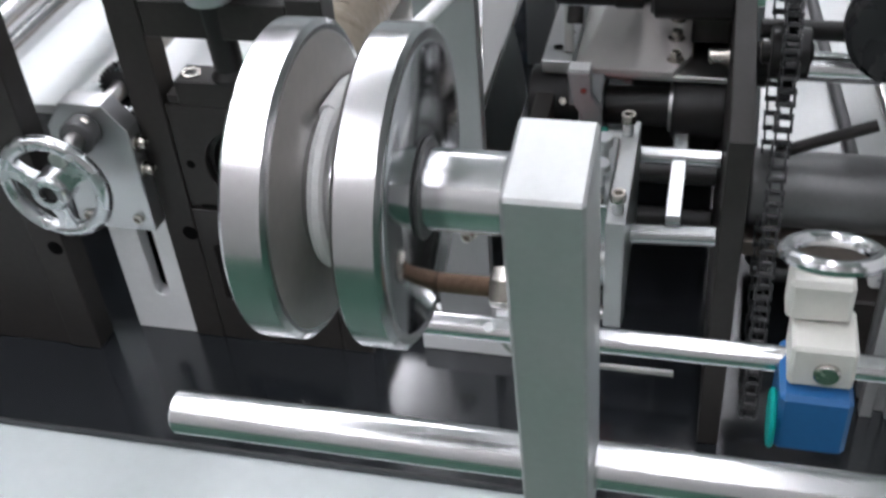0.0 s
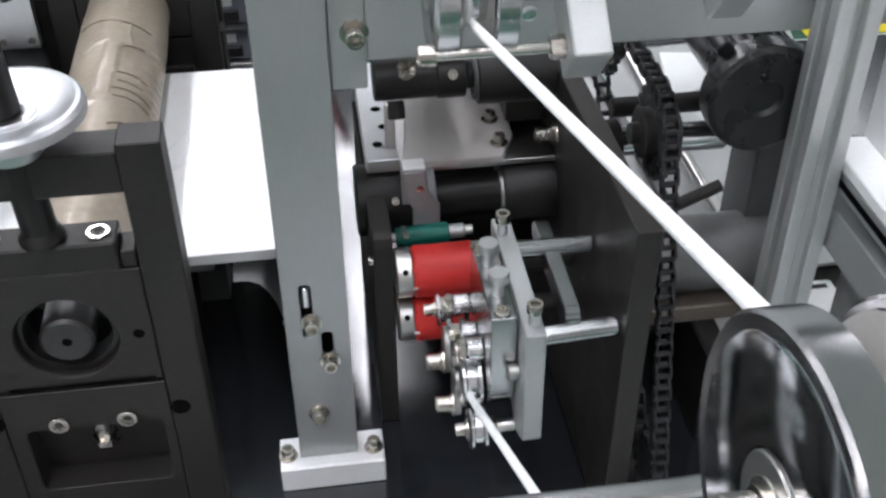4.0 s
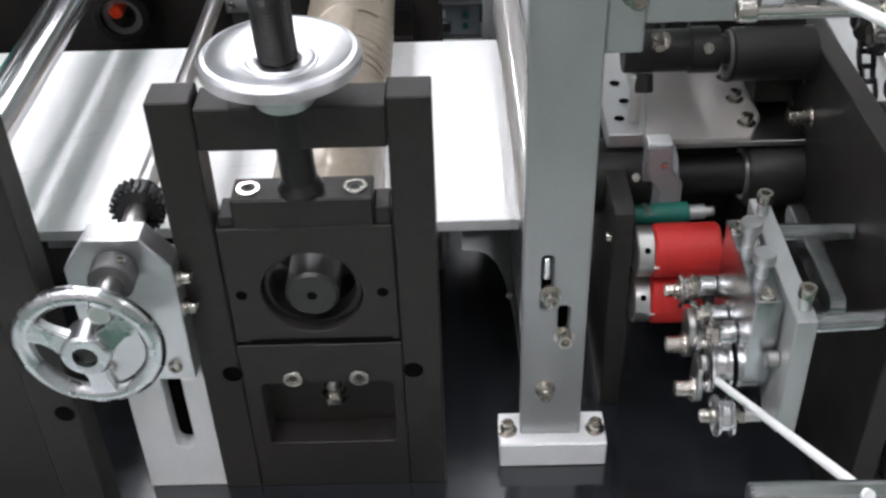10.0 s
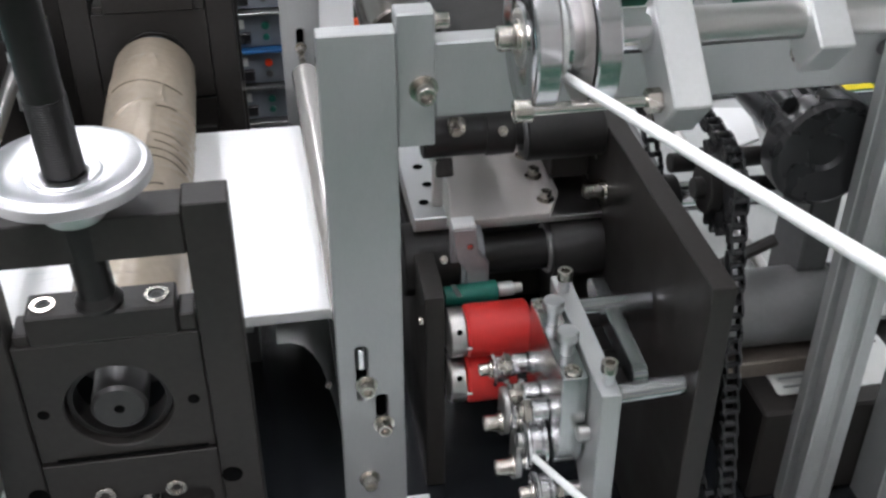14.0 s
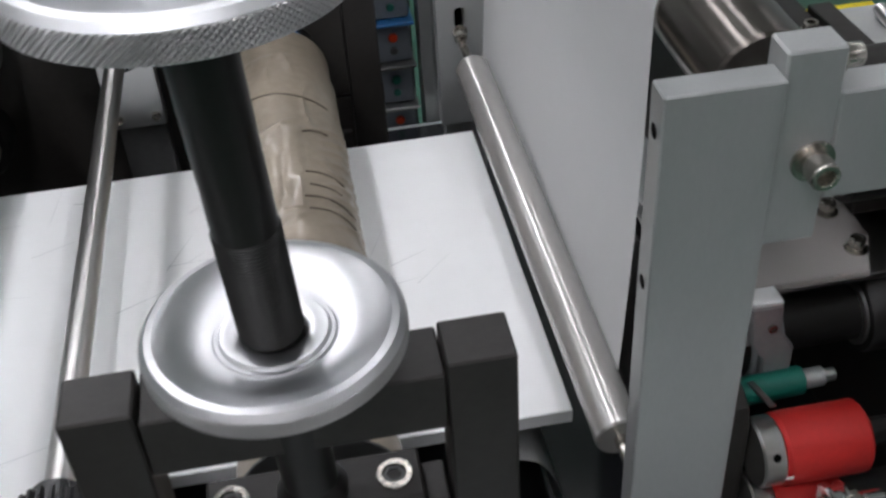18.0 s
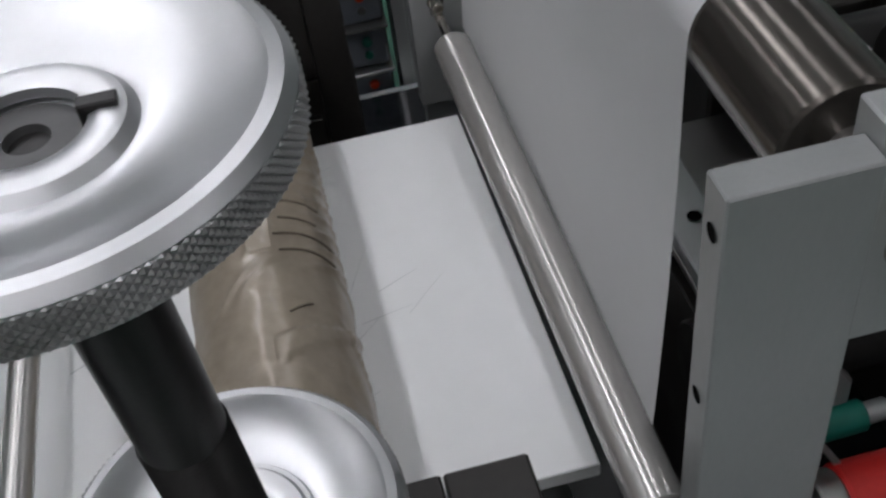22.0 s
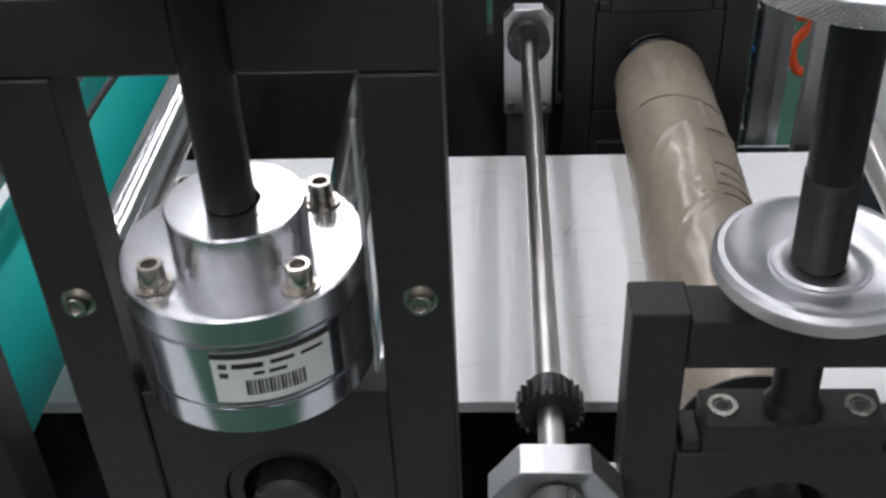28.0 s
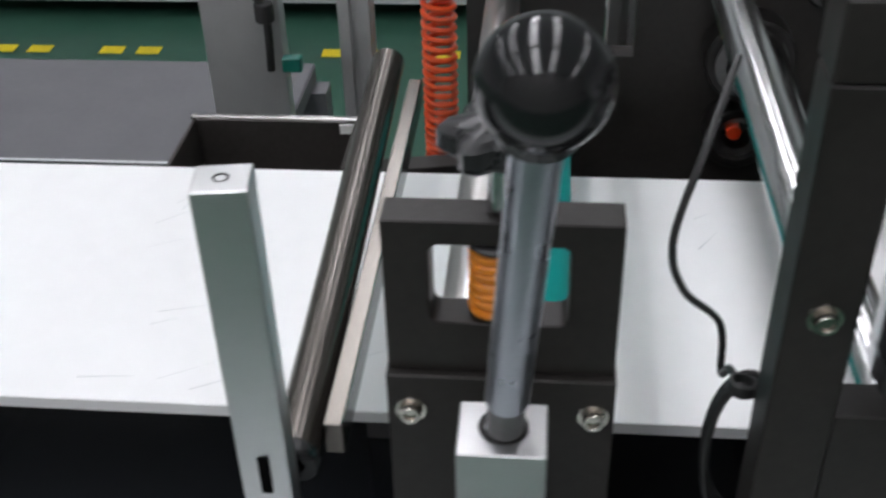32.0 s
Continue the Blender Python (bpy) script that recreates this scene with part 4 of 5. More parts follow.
for lx_ in (-0.67, -0.55):
    for ly_ in (0.40, 0.455):
        part("leg", bbox(lx_ - 0.004, lx_ + 0.004, ly_ - 0.004, ly_ + 0.004, BZ, -0.0962, 0.0005), DGREY, tray)

cb = thing("cable", (-0.32, 0.1, 0), "black sensor cable looped and bundled beside the stand", "cable")
path = smooth_path([(-0.300, 0.12, 0.19), (-0.318, 0.07, 0.17), (-0.330, 0.05, 0.136), (-0.323, 0.05, 0.109), (-0.305, 0.05, 0.091), (-0.302, 0.045, 0.066), (-0.304, 0.02, 0.09), (-0.303, 0.0, 0.097)])
path = [p + Vector((0.006, 0, 0)) for p in path]
part("lead", tube(path, 0.0018, 10), CABLE, cb)
for k in range(3):
    loop = [(-0.296 + 0.002 * k + (0.012 + 0.0018 * k) * math.cos(a), -0.004 + 0.004 * k + 0.004 * math.sin(a), 0.062 + 0.036 * math.sin(a)) for a in [2 * math.pi * i / 30 for i in range(31)]]
    part("coil", tube(loop, 0.0019, 8), CABLE, cb)
part("tie", ring((-0.298, -0.004, 0.098), (-0.297, -0.003, 0.104), 0.006, 0.0045), CABLE, cb)

# ---------- right-hand cord guide mechanism ----------
RX = 0.318
rp = thing("side_plate", (0.323, 0.1, BZ), "large black steel side plate with a sloping top edge", "side plate")
part("plate", prism([(-0.056, BZ), (0.30, BZ), (0.30, 0.073), (0.17, 0.077), (0.05, 0.079), (-0.056, 0.081)], RX, RX + 0.014, "x"), BLACK, rp)
for py, pz in ((0.128, 0.031),):
    screw(rp, (RX, py, pz), (-1, 0, 0), 0.0058, 0.012)
for py, pz in ((0.15, 0.045), (0.165, 0.02), (0.15, -0.01)):
    part("tapped_hole", lathe([(0.0022, 0.0004), (0.0014, 0.0005), (0, 0)], (RX, py, pz), (-1, 0, 0), 12), STEEL, rp)
lpz = thing("inner_plate", (0.19, 0.1, BZ), "small black steel bearing plate", "side plate")
part("plate", prism([(0.062, BZ), (0.24, BZ), (0.24, 0.004), (0.075, 0.004), (0.066, 0.0), (0.062, -0.009)], 0.184, 0.197, "x"), BLACK, lpz)
screw(lpz, (0.184, 0.07, -0.02), (-1, 0, 0), 0.003, 0.003, False)

for nm, yc, zc, x1, col in (("red_roller", 0.058, -0.0225, 0.2500, RED), ("red_roller", 0.056, -0.0590, 0.241, RED)):
    e = thing(nm, (0.225, yc, zc), "red rubber feed roller with a steel collar", "roller", "red rubber feed rollers")
    part("rubber", rod((0.2085, yc, zc), (x1, yc, zc), 0.0175, 0.0015, 40), RED, e)
    part("collar", rod((0.1973, yc, zc), (0.2083, yc, zc), 0.0165, 0.001, 36), STEEL, e)
    part("shaft", rod((x1, yc, zc), (0.3155, yc, zc), 0.007), BLACKROD, e)
    part("set_screw", lathe([(0.002, 0.0003), (0.0012, 0.0004), (0, 0)], (0.203, yc - 0.0165 * 0.8, zc + 0.0165 * 0.6), (0, -0.8, 0.6), 10), DEEPSHADE, e)
    part("white_tick", bbox(0.207, 0.2105, yc - 0.0178, yc - 0.0172, zc - 0.001, zc + 0.0005, 0), LABEL, e)
gn = thing("green_roller", (0.22, 0.105, -0.008), "small green rubber roller on a steel pin", "roller")
part("rubber", rod((0.2015, 0.095, -0.022), (0.238, 0.095, -0.020), 0.0072), GREENP, gn)
part("pin", rod((0.1973, 0.095, -0.022), (0.255, 0.095, -0.0195), 0.0035), STEEL, gn)
part("pin_tip", rod((0.238, 0.095, -0.020), (0.249, 0.095, -0.0195), 0.005), PALE, gn)

ms = thing("mandrel_shaft", (0.25, 0.15, -0.012), "dark turned mandrel shaft with a grey ring clamp", "shaft")
part("shaft", rod((0.232, 0.13, -0.014), (0.3175, 0.13, -0.014), 0.0145, 0.001, 36), BLACKROD, ms)
part("flange", lathe([(0, 0), (0.021, 0), (0.022, 0.002), (0.022, 0.0365), (0, 0.0365)], (0.281, 0.13, -0.014), (1, 0, 0), 48), BLACKROD, ms)
part("flange_ring", ring((0.2785, 0.13, -0.014), (0.2808, 0.13, -0.014), 0.0175, 0.0145, 0.0003), STEEL, ms)
part("body", rod((0.1775, 0.13, -0.0125), (0.2150, 0.13, -0.0125), 0.0252, 0.001, 48), BLACKROD, ms)
part("clamp_ring", ring((0.2155, 0.13, -0.012), (0.2320, 0.13, -0.012), 0.0262, 0.0146, 0.0012, 56), GREYP, ms, "worn grey steel clamp ring")
lug_ = part("clamp_lug", prism([(0.2075, 0.0285), (0.2240, 0.0285), (0.2255, 0.0100), (0.2330, -0.0010), (0.2330, -0.0320), (0.2190, -0.0380), (0.2170, -0.0060), (0.2105, 0.0050)], 0.0990, 0.1050, "y", bev=0.0012), SATING, ms, "dull stepped steel clamp lug")
part("lug_cap", bbox(0.2085, 0.2235, 0.0990, 0.1110, 0.0287, 0.0312, 0.0006), ARMP, lug_, "bright milled edge")
screw(lug_, (0.2195, 0.0990, 0.0150), (0, -1, 0), 0.0024, 0.0015, False)
part("lug_foot", bbox(0.2080, 0.2240, 0.1051, 0.1130, -0.0020, 0.0280), SATING, lug_)
screw(ms, (0.2035, 0.108, 0.0), (0, -0.87, 0.5), 0.003, 0.002, False)

tc = thing("top_cylinder", (0.24, 0.145, 0.073), "black turned cylinder clamped above the mandrel", "shaft")
part("cylinder", rod((0.1945, 0.145, 0.073), (0.2555, 0.145, 0.073), 0.0138, 0.001, 36), BLACKROD, tc)
part("sleeve", ring((0.2365, 0.145, 0.073), (0.2558, 0.145, 0.073), 0.0150, 0.0139, 0.0006, 36), BLACKROD, tc)
screw(tc, (0.2165, 0.1365, 0.0838), (-0.3, -0.6, 0.75), 0.0048, 0.0055)
part("shaft", rod((0.2559, 0.145, 0.073), (0.2640, 0.145, 0.072), 0.0095), BLACKROD, tc)
part("flange_ring", ring((0.2615, 0.145, 0.070), (0.2638, 0.145, 0.070), 0.0150, 0.0118, 0.0003), DGREY, tc)
part("flange", rod((0.2640, 0.145, 0.069), (0.3177, 0.145, 0.069), 0.0175, 0.001, 36), BLACKROD, tc)
screw(tc, (0.2465, 0.1321, 0.0805), (0, -0.87, 0.5), 0.0036, 0.0015, False)
part("lower_nub", rod((0.2085, 0.139, 0.0600), (0.2085, 0.133, 0.0490), 0.0060, 0.001, 24), BLACK, tc)
part("hanger_leg", bbox(0.2005, 0.2075, 0.135, 0.140, 0.0248, 0.060), STEEL, tc)

sl = thing("slide_plate", (0.25, 0.16, 0.0), "greyish steel guide plate with screws and holes", "plate")
part("plate", prism(rect(0.186, 0.3178, 0.1255, 0.268), 0.010, 0.0145, "z"), STEEL, sl)
part("inner_table", bbox(0.186, 0.2085, 0.122, 0.262, 0.0147, 0.0245), ALU, sl)
part("acrylic", prism([(0.2105, 0.123), (0.280, 0.123), (0.292, 0.150), (0.294, 0.225), (0.222, 0.225), (0.2165, 0.16)], 0.0147, 0.0195, "z"), FROST, sl, "smoky translucent plate")
for px, py in ((0.1955, 0.142), (0.2015, 0.165), (0.1985, 0.19)):
    part("hole", lathe([(0.0036, 0.0004), (0.002, 0.0005), (0, 0)], (px, py, 0.0245), seg=16), DEEPSHADE, sl)
for px, py in ((0.2794, 0.172), (0.2792, 0.202), (0.2805, 0.140)):
    screw(sl, (px, py, 0.0196 if px < 0.29 else 0.0146), (0, 0, 1), 0.0042, 0.005)

hb = thing("gear_housing", (0.258, 0.35, BZ), "black steel gear housing with cap screws on its lid", "gear housing")
part("body", bbox(0.240, 0.3176, 0.272, 0.43, BZ, 0.060, 0.002), BLACK, hb)
part("lid", bbox(0.238, 0.3176, 0.262, 0.432, 0.0602, 0.070, 0.001), BLACK, hb)
for sx, sy in ((0.2816, 0.279), (0.3069, 0.272), (0.248, 0.415), (0.302, 0.415)):
    screw(hb, (sx, sy, 0.070), (0, 0, 1), 0.0045, 0.005)

hk = thing("bearing_bracket", (0.30, 0.19, BZ), "black rounded bearing bracket beside the side plate", "bracket")
prof_ = [(0.165, 0.0205), (0.215, 0.0205), (0.215, 0.078)] + [(0.190 + 0.025 * math.cos(radians(a)), 0.078 + 0.025 * math.sin(radians(a))) for a in range(15, 180, 15)] + [(0.165, 0.078)]
part("body", prism(prof_, 0.290, 0.3175, "x", bev=0.001), BLACK, hk)
screw(hk, (0.290, 0.190, 0.078), (-1, 0, 0), 0.004, 0.003, False)
part("coupling", rod((0.262, 0.232, 0.060), (0.3175, 0.232, 0.060), 0.021, 0.002, 36), BLACKROD, hk)
gear(hk, 0.252, 0.232, 0.060, 0.021, 0.009, 6, (1, 0, 0))
part("coupling_jaw", rod((0.236, 0.232, 0.060), (0.2519, 0.232, 0.060), 0.016, 0.001, 36), BLACKROD, hk)
part("bushing", rod((0.268, 0.190, 0.05), (0.2898, 0.190, 0.05), 0.010), BRASSY, hk)

gp = thing("cord_guide", (0.25, -0.02, 0.0), "aluminium cord guide with small grooved rollers and screws", "cord guide")
part("left_plate", prism([(0.012, 0.0345), (-0.061, 0.0345), (-0.062, 0.002), (-0.0605, -0.024), (-0.056, -0.034), (-0.02, -0.036), (0.012, -0.026)], 0.239, 0.2535, "x"), CHROMEB, gp, "polished block")
part("right_plate", prism([(0.028, 0.0375), (-0.0805, 0.0375), (-0.083, -0.040), (-0.062, -0.052), (-0.04, -0.03), (0.02, -0.03)], 0.2545, 0.2655, "x"), ANOD, gp)
for sx, sy, z0, r_, h_ in ((0.2585, 0.012, 0.0376, 0.0046, 0.0065), (0.2605, -0.0705, 0.0376, 0.0046, 0.006)):
    part("screw_stem", rod((sx, sy, z0), (sx, sy, z0 + 0.0085), 0.0034), ALU, gp)
    screw(gp, (sx, sy, z0 + 0.0085), (0, 0, 1), r_, h_, False)
for sx, sy in ((0.246, -0.0555), (0.2425, 0.004)):
    screw(gp, (sx, sy, 0.0346), (0, 0, 1), 0.0048, 0.0022, False)
for sx, sy in ((0.2455, -0.012), (0.2465, -0.0395)):
    part("thumb_screw", lathe([(0.0034, 0), (0.0034, 0.009), (0.0056, 0.0095), (0.0062, 0.0105), (0.0062, 0.0145), (0.0056, 0.0158), (0, 0.0158)], (sx, sy, 0.0346), seg=28), ALU, gp, "turned thumb screw")
part("spacer_rod", rod((0.2656, 0.022, 0.016), (0.3175, 0.022, 0.016), 0.0058), CHROMEB, gp, "steel rod into the side plate")
part("spacer_rod", rod((0.2656, -0.042, 0.001), (0.3175, -0.042, 0.004), 0.0062), CHROMEB, gp)
part("rod_tip", rod((0.2475, -0.0665, -0.0005), (0.2544, -0.0665, -0.0005), 0.0046), STEEL, gp)
part("cross_arm", prism(rect(-0.042, 0.052, 0.004, 0.018, 0.0069, 6), 0.286, 0.2955, "x"), CHROMEB, gp)
part("wiper_blade", prism([(0.086, -0.0062), (0.062, 0.0022), (0.062, 0.0032), (0.086, -0.0052)], 0.2045, 0.2075, "x", bev=0), STEEL, gp, "thin bright steel blade")
def groove_roller(y, z, x0, x1, r, axle_to=0.239, scr=True):
    w = x1 - x0
    body = part("groove_roller", lathe([(0.0032, 0.0004), (r * 0.45, 0.0004), (r * 0.55, 0), (r * 0.9, 0), (r, w * 0.08), (r, w * 0.2), (r * 0.8, w * 0.32), (r * 0.8, w * 0.68), (r, w * 0.8), (r, w * 0.92), (r * 0.9, w), (0.0032, w)], (x0, y, z), (1, 0, 0), 40), CHROME, gp, "small chrome grooved roller")
    part("axle", rod((x1 - 0.001, y, z), (axle_to, y, z), 0.0042), STEEL, body)
    part("axle_nut", lathe([(0, 0), (0.0058, 0), (0.0062, 0.0005), (0.0062, 0.0038), (0, 0.0038)], (x1 + 0.002, y, z), (1, 0, 0), 6), SCREW, body)
    if scr:
        screw(gp, (x0, y, z), (-1, 0, 0), 0.0040, 0.0055)
    else:
        part("end_cap", lathe([(0, 0), (0.0040, 0), (0.0046, 0.0006), (0.0046, 0.0022), (0, 0.0022)], (x0 - 0.0022, y, z), (1, 0, 0), 20), STEEL, body)
groove_roller(0.0255, -0.0285, 0.2195, 0.2290, 0.0112)
groove_roller(-0.0040, -0.0320, 0.2235, 0.2345, 0.0150, scr=False)
groove_roller(-0.0345, -0.0330, 0.2250, 0.2385, 0.0175, scr=False)
groove_roller(-0.0600, -0.0500, 0.2270, 0.2380, 0.0125, 0.2545)
for yy, zz, x_ in ((-0.002, -0.0485, 0.2175), (-0.0260, -0.0625, 0.2200)):
    part("idler_arm", prism(rect(yy - 0.007, yy + 0.012, zz - 0.007, zz + 0.022, 0.006), x_ + 0.0035, x_ + 0.0075, "x"), STEEL, gp, "small steel idler arm")
    screw(gp, (x_ + 0.0035, yy, zz), (-1, 0, 0), 0.0052, 0.0085)
    part("arm_pin", rod((x_ + 0.0076, yy + 0.004, zz + 0.012), (0.2389, yy + 0.004, zz + 0.012), 0.0032), SCREW, gp)
for yy, zz in ((0.014, -0.016), (-0.016, -0.014), (-0.037, -0.008)):
    part("boss", rod((0.229, yy, zz), (0.2389, yy, zz), 0.0068, 0.0008), CHROME, gp)
    part("boss_pin", rod((0.2215, yy, zz), (0.2289, yy, zz), 0.0036), SCREW, gp)
    part("boss_nut", lathe([(0, 0), (0.0062, 0), (0.0066, 0.0005), (0.0066, 0.004), (0, 0.0045)], (0.2245, yy, zz), (1, 0, 0), 6), SCREW, gp)

# sprocket, chain, shafts and black wheel behind the side plate
cd = thing("chain_drive", (0.37, 0.06, 0.0), "oily roller chain on black sprockets and a chrome shaft", "chain drive")
SPX = 0.348
FY, FZS, FR = 0.020, 0.0955, 0.029
RY, RZS, RR = 0.128, 0.1005, 0.024
MY, MZS, MR = -0.048, -0.110, 0.020
gear(cd, SPX - 0.003, FY, FZS, FR - 0.0005, 0.006, 18, (1, 0, 0))
gear(cd, SPX - 0.003, RY, RZS, RR - 0.0005, 0.006, 15, (1, 0, 0))
gear(cd, SPX - 0.003, MY, MZS, MR - 0.0005, 0.006, 13, (1, 0, 0))
part("sprocket_hub", rod((SPX - 0.010, FY, FZS), (SPX + 0.012, FY, FZS), 0.015), BLACKROD, cd)
part("sprocket_hub", rod((SPX - 0.012, RY, RZS), (SPX + 0.010, RY, RZS), 0.014), BLACKROD, cd)
part("sprocket_pin", rod((0.3325, FY, FZS), (0.362, FY, FZS), 0.0065), BLACKROD, cd)
part("upper_shaft", rod((0.3325, 0.058, 0.0905), (0.415, 0.058, 0.0905), 0.0062), BLACKROD, cd)
part("rear_shaft", rod((0.3325, RY, RZS), (0.40, RY, RZS), 0.0075), CHROME, cd)
screw(cd, (0.3325, RY - 0.03, RZS + 0.004), (1, 0, 0), 0.005, 0.008)
part("lower_shaft", rod((0.3325, 0.060, 0.0645), (0.408, 0.060, 0.0645), 0.0095), CHROME, cd, "thick chrome shaft")
part("shaft_collar", ring((0.3325, 0.060, 0.0645), (0.340, 0.060, 0.0645), 0.0145, 0.0096), BLACKROD, cd)
loop_ = [(MY - MR, MZS + (FZS - MZS) * k / 28) for k in range(29)]
loop_ = [(MY - MR + (FY - FR - MY + MR) * k / 28, z) for k, (y, z) in enumerate(loop_)]
loop_ += [(FY + FR * math.cos(radians(a)), FZS + FR * math.sin(radians(a))) for a in range(165, 89, -15)]
loop_ += [(FY + (RY - FY) * k / 13, FZS + FR + (RZS + RR - FZS - FR) * k / 13) for k in range(1, 13)]
loop_ += [(RY + RR * math.cos(radians(a)), RZS + RR * math.sin(radians(a))) for a in range(90, -31, -17)]
q0, q1 = Vector((RY + RR * 0.86, RZS - RR * 0.5)), Vector((MY + MR, MZS))
loop_ += [tuple(q0.lerp(q1, k / 27)) for k in range(1, 28)]
loop_ += [(MY + MR * math.cos(radians(a)), MZS + MR * math.sin(radians(a))) for a in range(-20, -180, -22)]
lk = bmesh.new()
for k, (cy, cz) in enumerate(loop_):
    ny, nz = loop_[(k + 1) % len(loop_)]
    d = Vector((0, ny - cy, nz - cz))
    half = d.length / 2 + 0.0009
    d.normalize()
    nrm = Vector((1, 0, 0)).cross(d)
    off = 0.0035 if k % 2 else 0.0045
    for sx in (-off, off):
        ctr = Vector((SPX + sx, (cy + ny) / 2, (cz + nz) / 2))
        vs = []
        for w_ in (-0.0006, 0.0006):
            for u, v in ((-half, -0.0022), (-half * 0.45, -0.0034), (half * 0.45, -0.0034), (half, -0.0022), (half, 0.0022), (half * 0.45, 0.0034), (-half * 0.45, 0.0034), (-half, 0.0022)):
                vs.append(lk.verts.new(ctr + Vector((w_, 0, 0)) + d * u + nrm * v))
        lk.faces.new(vs[:8][::-1])
        lk.faces.new(vs[8:])
        for i in range(8):
            lk.faces.new((vs[i], vs[(i + 1) % 8], vs[8 + (i + 1) % 8], vs[8 + i]))
    lathe([(0, 0), (0.002, 0), (0.002, 0.011), (0, 0.011)], (SPX - 0.0055, cy, cz), (1, 0, 0), 8, lk)
ch_ = part("chain", lk, RUBBER, cd, "oily black roller chain", smooth=False)
ch_["kind"] = "stuff"
bw = thing("ribbed_motor", (0.412, 0.09, 0.1), "black ribbed motor with a round dark end cap", "motor")
MX, MZ, MRD = 0.4120, 0.111, 0.0345
part("end_cap", lathe([(0, 0.006), (0.010, 0.006), (0.012, 0.003), (0.027, 0.001), (0.031, 0), (0.034, 0.002), (MRD, 0.005), (MRD, 0.016), (0, 0.016)], (MX, 0.018, MZ), (0, 1, 0), 56), RUBBER, bw, "round black end cap")
part("body", rod((MX + 0.008, 0.0341, MZ - 0.004), (MX + 0.008, 0.16, MZ - 0.004), MRD - 0.012, 0.001, 48), RUBBER, bw)
for k in range(13):
    a = radians(-20 + 170 * k / 12)
    c_, s_ = math.cos(a), math.sin(a)
    fin = bmesh.new()
    vv = []
    for rr in (MRD - 0.013, MRD - 0.005):
        for w_ in (-0.0011, 0.0011):
            for yy in (0.042, 0.155):
                vv.append(fin.verts.new((MX + 0.008 + rr * c_ - w_ * s_, yy, MZ - 0.004 + rr * s_ + w_ * c_)))
    for f_ in ((0, 1, 3, 2), (4, 6, 7, 5), (0, 4, 5, 1), (2, 3, 7, 6), (0, 2, 6, 4), (1, 5, 7, 3)):
        fin.faces.new([vv[i] for i in f_])
    part("cooling_rib", fin, RUBBER, bw, smooth=False)
part("lug", rod((MX - 0.024, 0.030, MZ + 0.028), (MX - 0.024, 0.046, MZ + 0.028), 0.005), RUBBER, bw)
part("mount", bbox(MX + 0.022, MX + 0.042, 0.06, 0.1, BZ, MZ - 0.022, 0.001), DGREY, bw)
pn = thing("steel_guard_sheet", (0.40, 0.2, -0.05), "tilted bright steel guard sheet on dark rails", "guard")
part("sheet", prism([(0.085, -0.075), (0.36, 0.030), (0.36, 0.033), (0.085, -0.072)], 0.345, 0.56, "x", bev=0), PALE, pn)
for rx_ in (0.362, 0.396):
    part("rail", rod((rx_, 0.352, 0.0360), (rx_ + 0.06, 0.088, -0.0655), 0.0045), DGREY if rx_ < 0.38 else STEEL, pn)
part("rail_clip", bbox(0.398, 0.412, 0.10, 0.115, -0.062, -0.040), SCREW, pn)
part("strut", tube([(0.352, 0.052, 0.004), (0.412, 0.058, 0.026)], 0.0042, 10), BLACK, pn)
# White plate added to stand in for a bright patch behind the chain.
tray2 = thing("white_plate", (0.42, 0.17, 0.03), "glossy white flat plate behind the chain", "tray")
part("tray_plate", prism([(0.398, 0.130), (0.436, 0.148), (0.446, 0.194), (0.411, 0.200)], 0.047, 0.0495, "z"), WHITE, tray2)
for qx, qy in ((0.408, 0.145), (0.428, 0.185)):
    part("peg", rod((qx, qy, 0.028), (qx, qy, 0.0468), 0.004), STEEL, tray2)
mo = thing("motor", (0.43, 0.09, BZ), "black gear motor with a white rating plate", "motor")
part("body", rod((0.345, 0.135, -0.115), (0.60, 0.135, -0.115), 0.036, 0.004, 48), BLACK, mo)
part("gear_case", bbox(0.405, 0.60, 0.012, 0.094, BZ, -0.0840, 0.002), BLACK, mo)
plt = part("rating_plate", prism(rect(0.4215, 0.52, 0.028, 0.079, 0.003), -0.0838, -0.0830, "z", bev=0), LABEL, mo, "white rating plate with rounded corners")
part("print_bar", bbox(0.428, 0.515, 0.070, 0.0745, -0.0829, -0.0827, 0), INK, plt)
for k in range(4):
    part("print_bar", bbox(0.428, 0.475 - 0.008 * (k % 2), 0.034 + 0.0085 * k, 0.0362 + 0.0085 * k, -0.0829, -0.0827, 0), GREYP, plt)
for k in range(4):
    part("print_dot", lathe([(0.0018, 0), (0.0012, 0.0002), (0, 0.0002)], (0.432 + 0.007 * k, 0.0655, -0.0829), seg=12), RED, plt)
mr = thing("grey_round_cover", (0.40, 0.06, -0.03), "grey steel round cover beside the side plate", "cover")
part("cover", rod((0.336, 0.060, -0.030), (0.46, 0.060, -0.030), 0.0265, 0.003, 48), COVER, mr)
part("end_cap", lathe([(0, 0.0), (0.024, 0), (0.0255, 0.0015), (0.0255, 0.006), (0, 0.006)], (0.4603, 0.060, -0.030), (1, 0, 0), 40), RUBBER, mr)
part("base_strip", bbox(0.336, 0.47, 0.034, 0.058, -0.070, -0.0565, 0.001), BRASSY, mr, "dull brown steel strip")

wb = thing("white_plastic_bin", (0.58, 0.56, BZ), "white plastic bin standing on the bed behind the motor", "bin")
